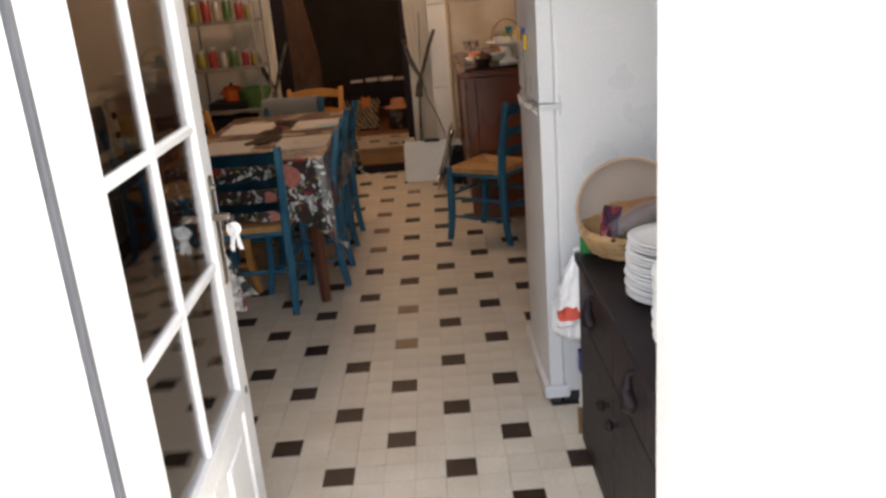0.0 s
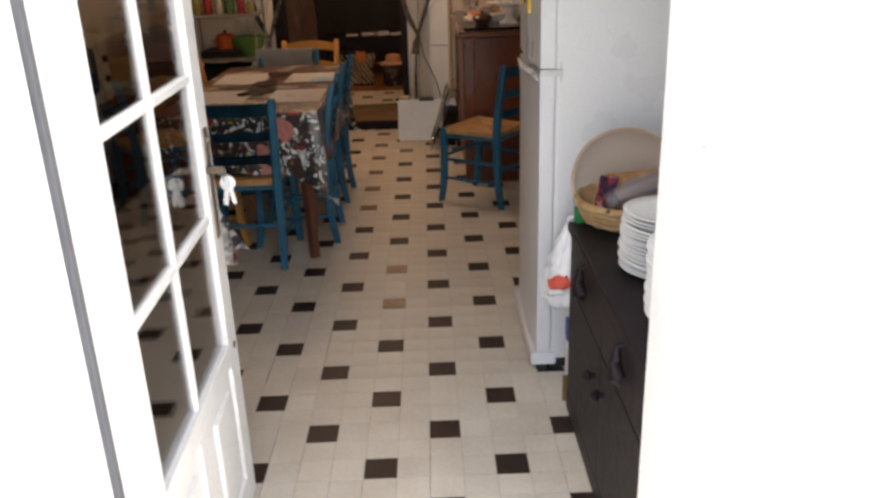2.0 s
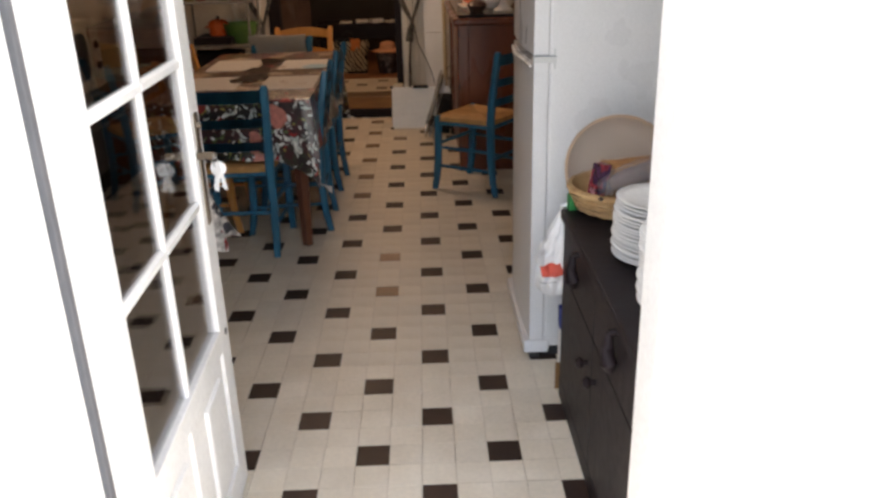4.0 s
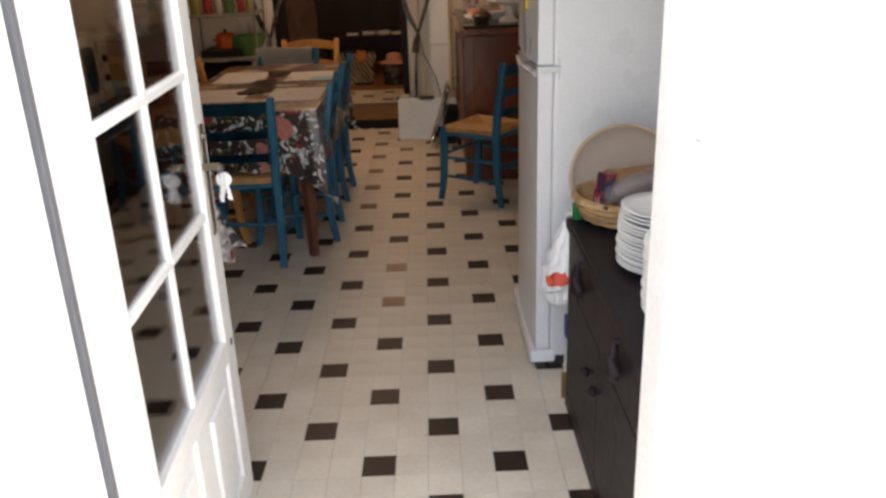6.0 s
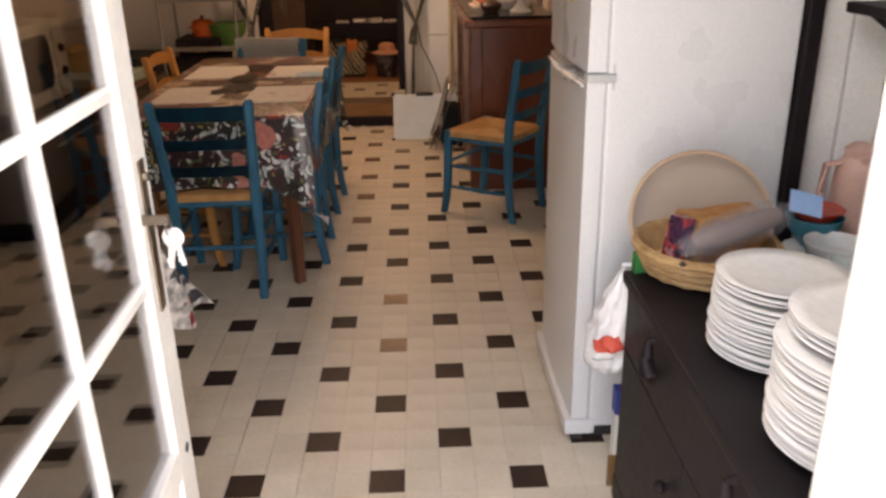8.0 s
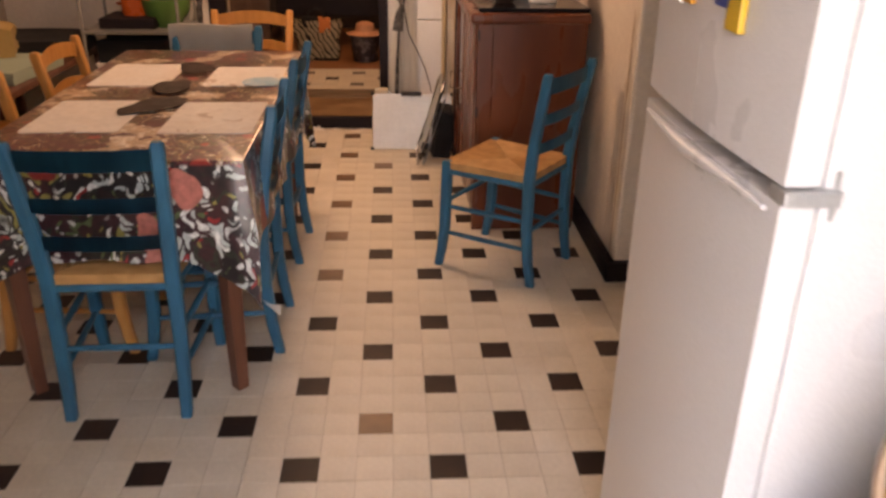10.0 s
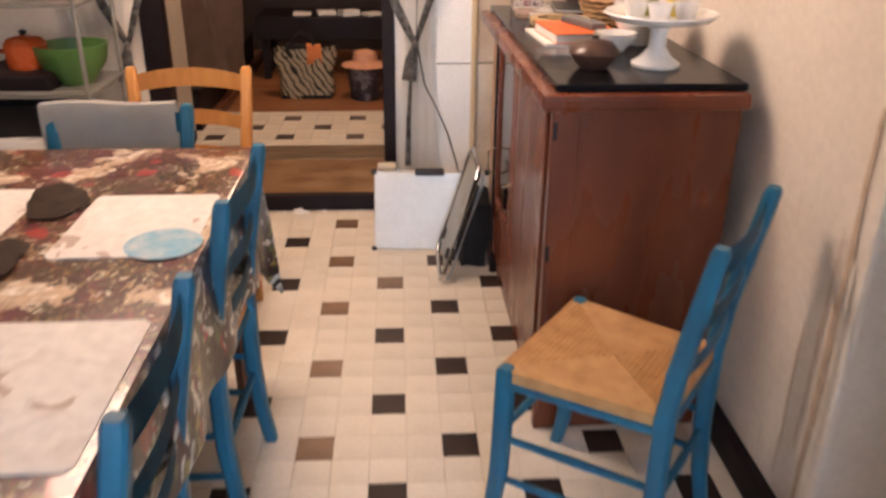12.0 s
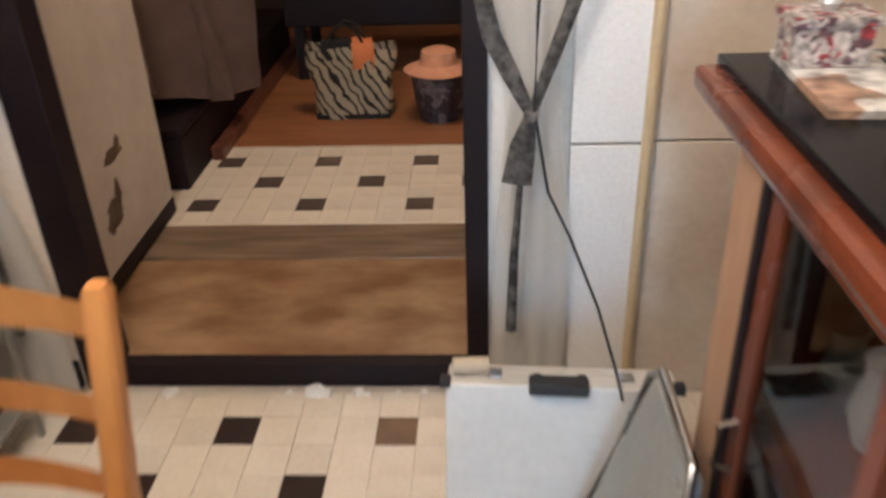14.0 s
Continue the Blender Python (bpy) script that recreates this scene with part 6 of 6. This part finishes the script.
# ---- rear room ----
d3 = thing("door_3", "cream painted rear door standing open, paint chipped at its foot", "door", pose(-1.308, 4.835, 0.085, 0, 0, 90.6), kind="structure")
CHIPPED = material("chipped_cream_paint", (0.56, 0.50, 0.42), 0.5, second=(0.40, 0.34, 0.27), scale=4, amount=0.5, grain=25, bump=0.2)
BARE = material("bare_brown_wood", (0.27, 0.19, 0.125), 0.8, second=(0.16, 0.11, 0.075), scale=30, grain=120, bump=0.3)
boxes("leaf", CHIPPED, d3, (0, -0.02, 0.055), (0.635, 0.02, 2.0), 0.003)
boxes("kick_strip", BLACK_PAINT, d3, (0, -0.022, 0.0), (0.635, 0.022, 0.055), 0.002, "black strip along the foot")
for x, z, w, h in ((0.25, 0.375, 0.085, 0.022), (0.30, 0.395, 0.028, 0.026), (0.19, 0.215, 0.075, 0.045), (0.235, 0.265, 0.028, 0.042), (0.15, 0.19, 0.04, 0.03)):
    made("chip", lambda bm: sheet(bm, lambda u, v: Vector((x + (u - 0.5) * w * (0.45 + math.sin(math.pi * v)) * (1 + 0.7 * noise.noise(Vector((v * 6 + z * 40, round(u) * 9, x * 30)))), -0.0212 - 0.0004 * u, z + (v - 0.5) * h * 2)), 8, 18, 0.0006), BARE, d3, "bare wood where paint has chipped off")
made("lever", lambda bm: (tube(bm, [(0.58, -0.02, 0.98), (0.58, -0.06, 0.98)], 0.009), tube(bm, [(0.58, -0.06, 0.98), (0.47, -0.062, 0.975)], 0.008)), CHROME, d3, smooth=True)

# tiled band of the landing
band = structure("landing_tiles", GROUT, (-1.95, 5.365, 0.05), (0.6, 6.10, 0.0715), "band of cream tiles with dark insets on the landing", "floor")
UP_TILE = tile_mesh("landing_tile", TILE["object"])
UP_DARK = tile_mesh("landing_dark_tile", material("faded_brown_floor_tile", (0.11, 0.082, 0.066), 0.45, second=(0.075, 0.055, 0.045), scale=9, amount=0.8, grain=70, bump=0.05, vary="object", spread=0.25))
for i in range(-12, 4):
    for j in range(-1, 6):
        x, y = -0.412 + i / 10, 5.524 + j / 10
        dark = is_dark(i, j)
        t = new("dark_tile" if dark else "tile", UP_DARK if dark else UP_TILE)
        t.location = (x, y, 0.0755)
        t.parent = band
structure("rear_board_floor", material("orange_brown_floor", (0.30, 0.13, 0.05), 0.4, second=(0.20, 0.085, 0.035), scale=4, amount=0.8, grain=40, bump=0.06, stretch=(0.6, 3, 3)), (-1.95, 6.10, 0.05), (0.6, 8.15, 0.0745), "orange-brown floor of the rear room", "floor")


def zebra():
    mat = bpy.data.materials.new("zebra_print_canvas")
    mat.use_nodes = True
    n, l = mat.node_tree.nodes, mat.node_tree.links
    co, mp, w, r = n.new("ShaderNodeTexCoord"), n.new("ShaderNodeMapping"), n.new("ShaderNodeTexWave"), n.new("ShaderNodeValToRGB")
    mp.inputs["Rotation"].default_value = (0, radians(-58), 0)
    w.bands_direction = "Z"
    w.inputs["Scale"].default_value, w.inputs["Distortion"].default_value, w.inputs["Detail"].default_value, w.inputs["Detail Scale"].default_value = 8.0, 6.5, 2, 1.4
    r.color_ramp.elements[0].position, r.color_ramp.elements[0].color = 0.16, (0.03, 0.024, 0.02, 1)
    r.color_ramp.elements[1].position, r.color_ramp.elements[1].color = 0.27, (0.56, 0.47, 0.31, 1)
    l.new(co.outputs["Object"], mp.inputs[0])
    l.new(mp.outputs[0], w.inputs["Vector"])
    l.new(w.outputs["Fac"], r.inputs[0])
    l.new(r.outputs[0], n["Principled BSDF"].inputs["Base Color"])
    n["Principled BSDF"].inputs["Roughness"].default_value = 0.75
    return mat


def zebra_bag():
    b = thing("zebra_bag", "zebra-striped canvas shopping bag standing in the rear room", "bag")
    Z = zebra()
    def body(bm):
        def f(u, v):
            a = 2 * math.pi * u
            c, s = math.cos(a), math.sin(a)
            k = (abs(c) ** 4 + abs(s) ** 4) ** -0.25
            w = 0.168 + 0.035 * v
            z = 0.0745 + 0.315 * v + 0.014 * math.sin(3 * a) * v
            return Vector((-0.775 + w * k * c + 0.01 * math.sin(9 * v + a), 6.50 + 0.085 * k * s * (1 - 0.35 * v) + 0.008 * math.sin(4 * a + 5 * v), z))
        sheet(bm, f, 48, 16, 0.003)
        slab(bm, [(-0.93, 6.43), (-0.62, 6.43), (-0.62, 6.57), (-0.93, 6.57)], 0.0746, 0.078)
    made("body", body, Z, b, smooth=True)
    boxes("bottom_trim", BLACK_CLOTH, b, (-0.945, 6.412, 0.0748), (-0.605, 6.59, 0.095), 0.004)
    for y in (6.46, 6.54):
        made("strap", lambda bm: tube(bm, [(-0.86, y, 0.38), (-0.85, y - 0.01, 0.46), (-0.80, y - 0.01, 0.50), (-0.74, y - 0.01, 0.48), (-0.70, y, 0.38)], 0.007, 8), BLACK_CLOTH, b, smooth=True)


zebra_bag()
packet("orange_scarf", "orange cloth stuffed in the zebra bag", (-0.72, 6.48, 0.30), (0.09, 0.10, 0.12), plain("orange_cotton", (0.60, 0.20, 0.06), 0.9), (0, 0, 10), "cloth")
packet("black_clothes", "black clothes in the zebra bag", (-0.83, 6.50, 0.25), (0.14, 0.10, 0.17), BLACK_CLOTH, (0, 0, 0), "clothes")


def hat_bin():
    b = thing("waste_bin", "dark patterned bin standing in the rear room", "bin")
    dark = print_cloth("dark_floral_vinyl", [(0, (0.02, 0.02, 0.03)), (0.6, (0.05, 0.04, 0.06)), (0.8, (0.12, 0.11, 0.12)), (0.92, (0.03, 0.03, 0.06))], 9, 0.4)
    made("drum", lambda bm: lathe(bm, [(0, 0), (0.10, 0), (0.13, 0.22), (0.125, 0.22), (0.095, 0.01), (0, 0.01)], (-0.375, 6.44, 0.0745), 32), dark, b, smooth=True)


hat_bin()
tagged(made("straw_hat", lambda bm: lathe(bm, [(0.155, 0.0), (0.158, 0.006), (0.10, 0.018), (0.085, 0.03), (0.075, 0.085), (0.04, 0.10), (0, 0.10)], (-0.375, 6.44, 0.2950), 32), material("tan_straw", (0.60, 0.31, 0.18), 0.8, second=(0.46, 0.22, 0.13), scale=20, grain=150, bump=0.4), smooth=True), "tan straw hat lying on the bin", "hat")


def coat(bm):
    def f(u, v):
        x = -1.47 + 0.33 * u
        y = 5.48 + 0.80 * u
        z = 0.47 - 0.20 * u + 0.03 * math.sin(u * 7) + (1.30 + 0.15 * u) * v
        fold = 0.045 * math.sin(u * 13 + v * 2.5) + 0.026 * math.sin(u * 29 - v * 4) + 0.010 * math.sin(u * 61 + v * 9)
        return Vector((x + fold * (1.1 - v) - 0.12 * v, y + 0.4 * fold, z))
    sheet(bm, f, 80, 24, 0.012)


tagged(made("coat", coat, COAT_CLOTH, smooth=True), "dark brown wool coats hanging on the rear room wall", "coat")
sc = thing("storage_chest", "black storage chest under the coats", "chest")
boxes("body", BLACK_PAINT, sc, (-1.92, 5.66, 0.0690), (-1.305, 7.59, 0.285), 0.012)
boxes("lid", BLACK_PAINT, sc, (-1.93, 5.65, 0.287), (-1.295, 7.60, 0.322), 0.012)
rail = thing("coat_rail", "wooden coat rail above the coats", "rail")
boxes("bar", BROWN_WOOD, rail, (-1.95, 5.5, 1.72), (-1.28, 6.7, 1.75), 0.004)
structure("rear_skirting", BROWN_WOOD, (-1.30, 5.95, 0.0745), (-1.25, 7.9, 0.13), "dark wooden edge strip on the rear floor", "skirting", 0.004)
dsk = thing("low_cabinet", "low black cabinet at the far end of the rear room", "cabinet")
boxes("body", BLACK_PAINT, dsk, (-1.18, 7.0, 0.36), (0.45, 7.5, 0.52), 0.006)
for x in (-1.12, 0.39):
    for y in (7.05, 7.45):
        boxes("leg", BLACK_PAINT, dsk, (x - 0.025, y - 0.025, 0.0745), (x + 0.025, y + 0.025, 0.36), 0.003)
for k in range(5):
    packet("paper_sheaf", "loose pale papers on the low cabinet", (-0.85 + 0.17 * k, 7.12 + 0.03 * math.sin(k * 2), 0.52), (0.13, 0.10, 0.02 + 0.01 * (k % 3)), PAPER, (0, 0, 13 * k), "papers")



# ---- floor tiles, one by one along the aisle, joined elsewhere ----
TILE_MESH = tile_mesh("tile", TILE["object"])
DARK_MESH = tile_mesh("dark_tile", DARK_TILE["object"])
WORN_MESH = tile_mesh("worn_tile", WORN_TILE)
rest = {False: bmesh.new(), True: bmesh.new()}
for i in range(-24, 12):
    for j in range(-11, 46):
        dark = is_dark(i, j)
        if -4 <= i <= 2 and 4 <= j <= 45:
            worn = i == -4 and 20 < j < 44 or (i, j) == (-4, 44) or i == -2 and j in (10, 14, 38)
            t = new("dark_tile" if dark else "tile", (WORN_MESH if worn else DARK_MESH) if dark else TILE_MESH)
            t.location = (i / 10, j / 10, random.uniform(-0.0006, 0.0004))
            t.parent = floor
        else:
            tile_mesh("", None, i / 10, j / 10, rest[dark], z1=random.uniform(-0.0006, 0.0004))
for dark, bm in rest.items():
    ob = part("dark_tiles" if dark else "tiles", bm, (DARK_TILE if dark else TILE)["island"], floor)
    tagged(ob, kind="stuff")
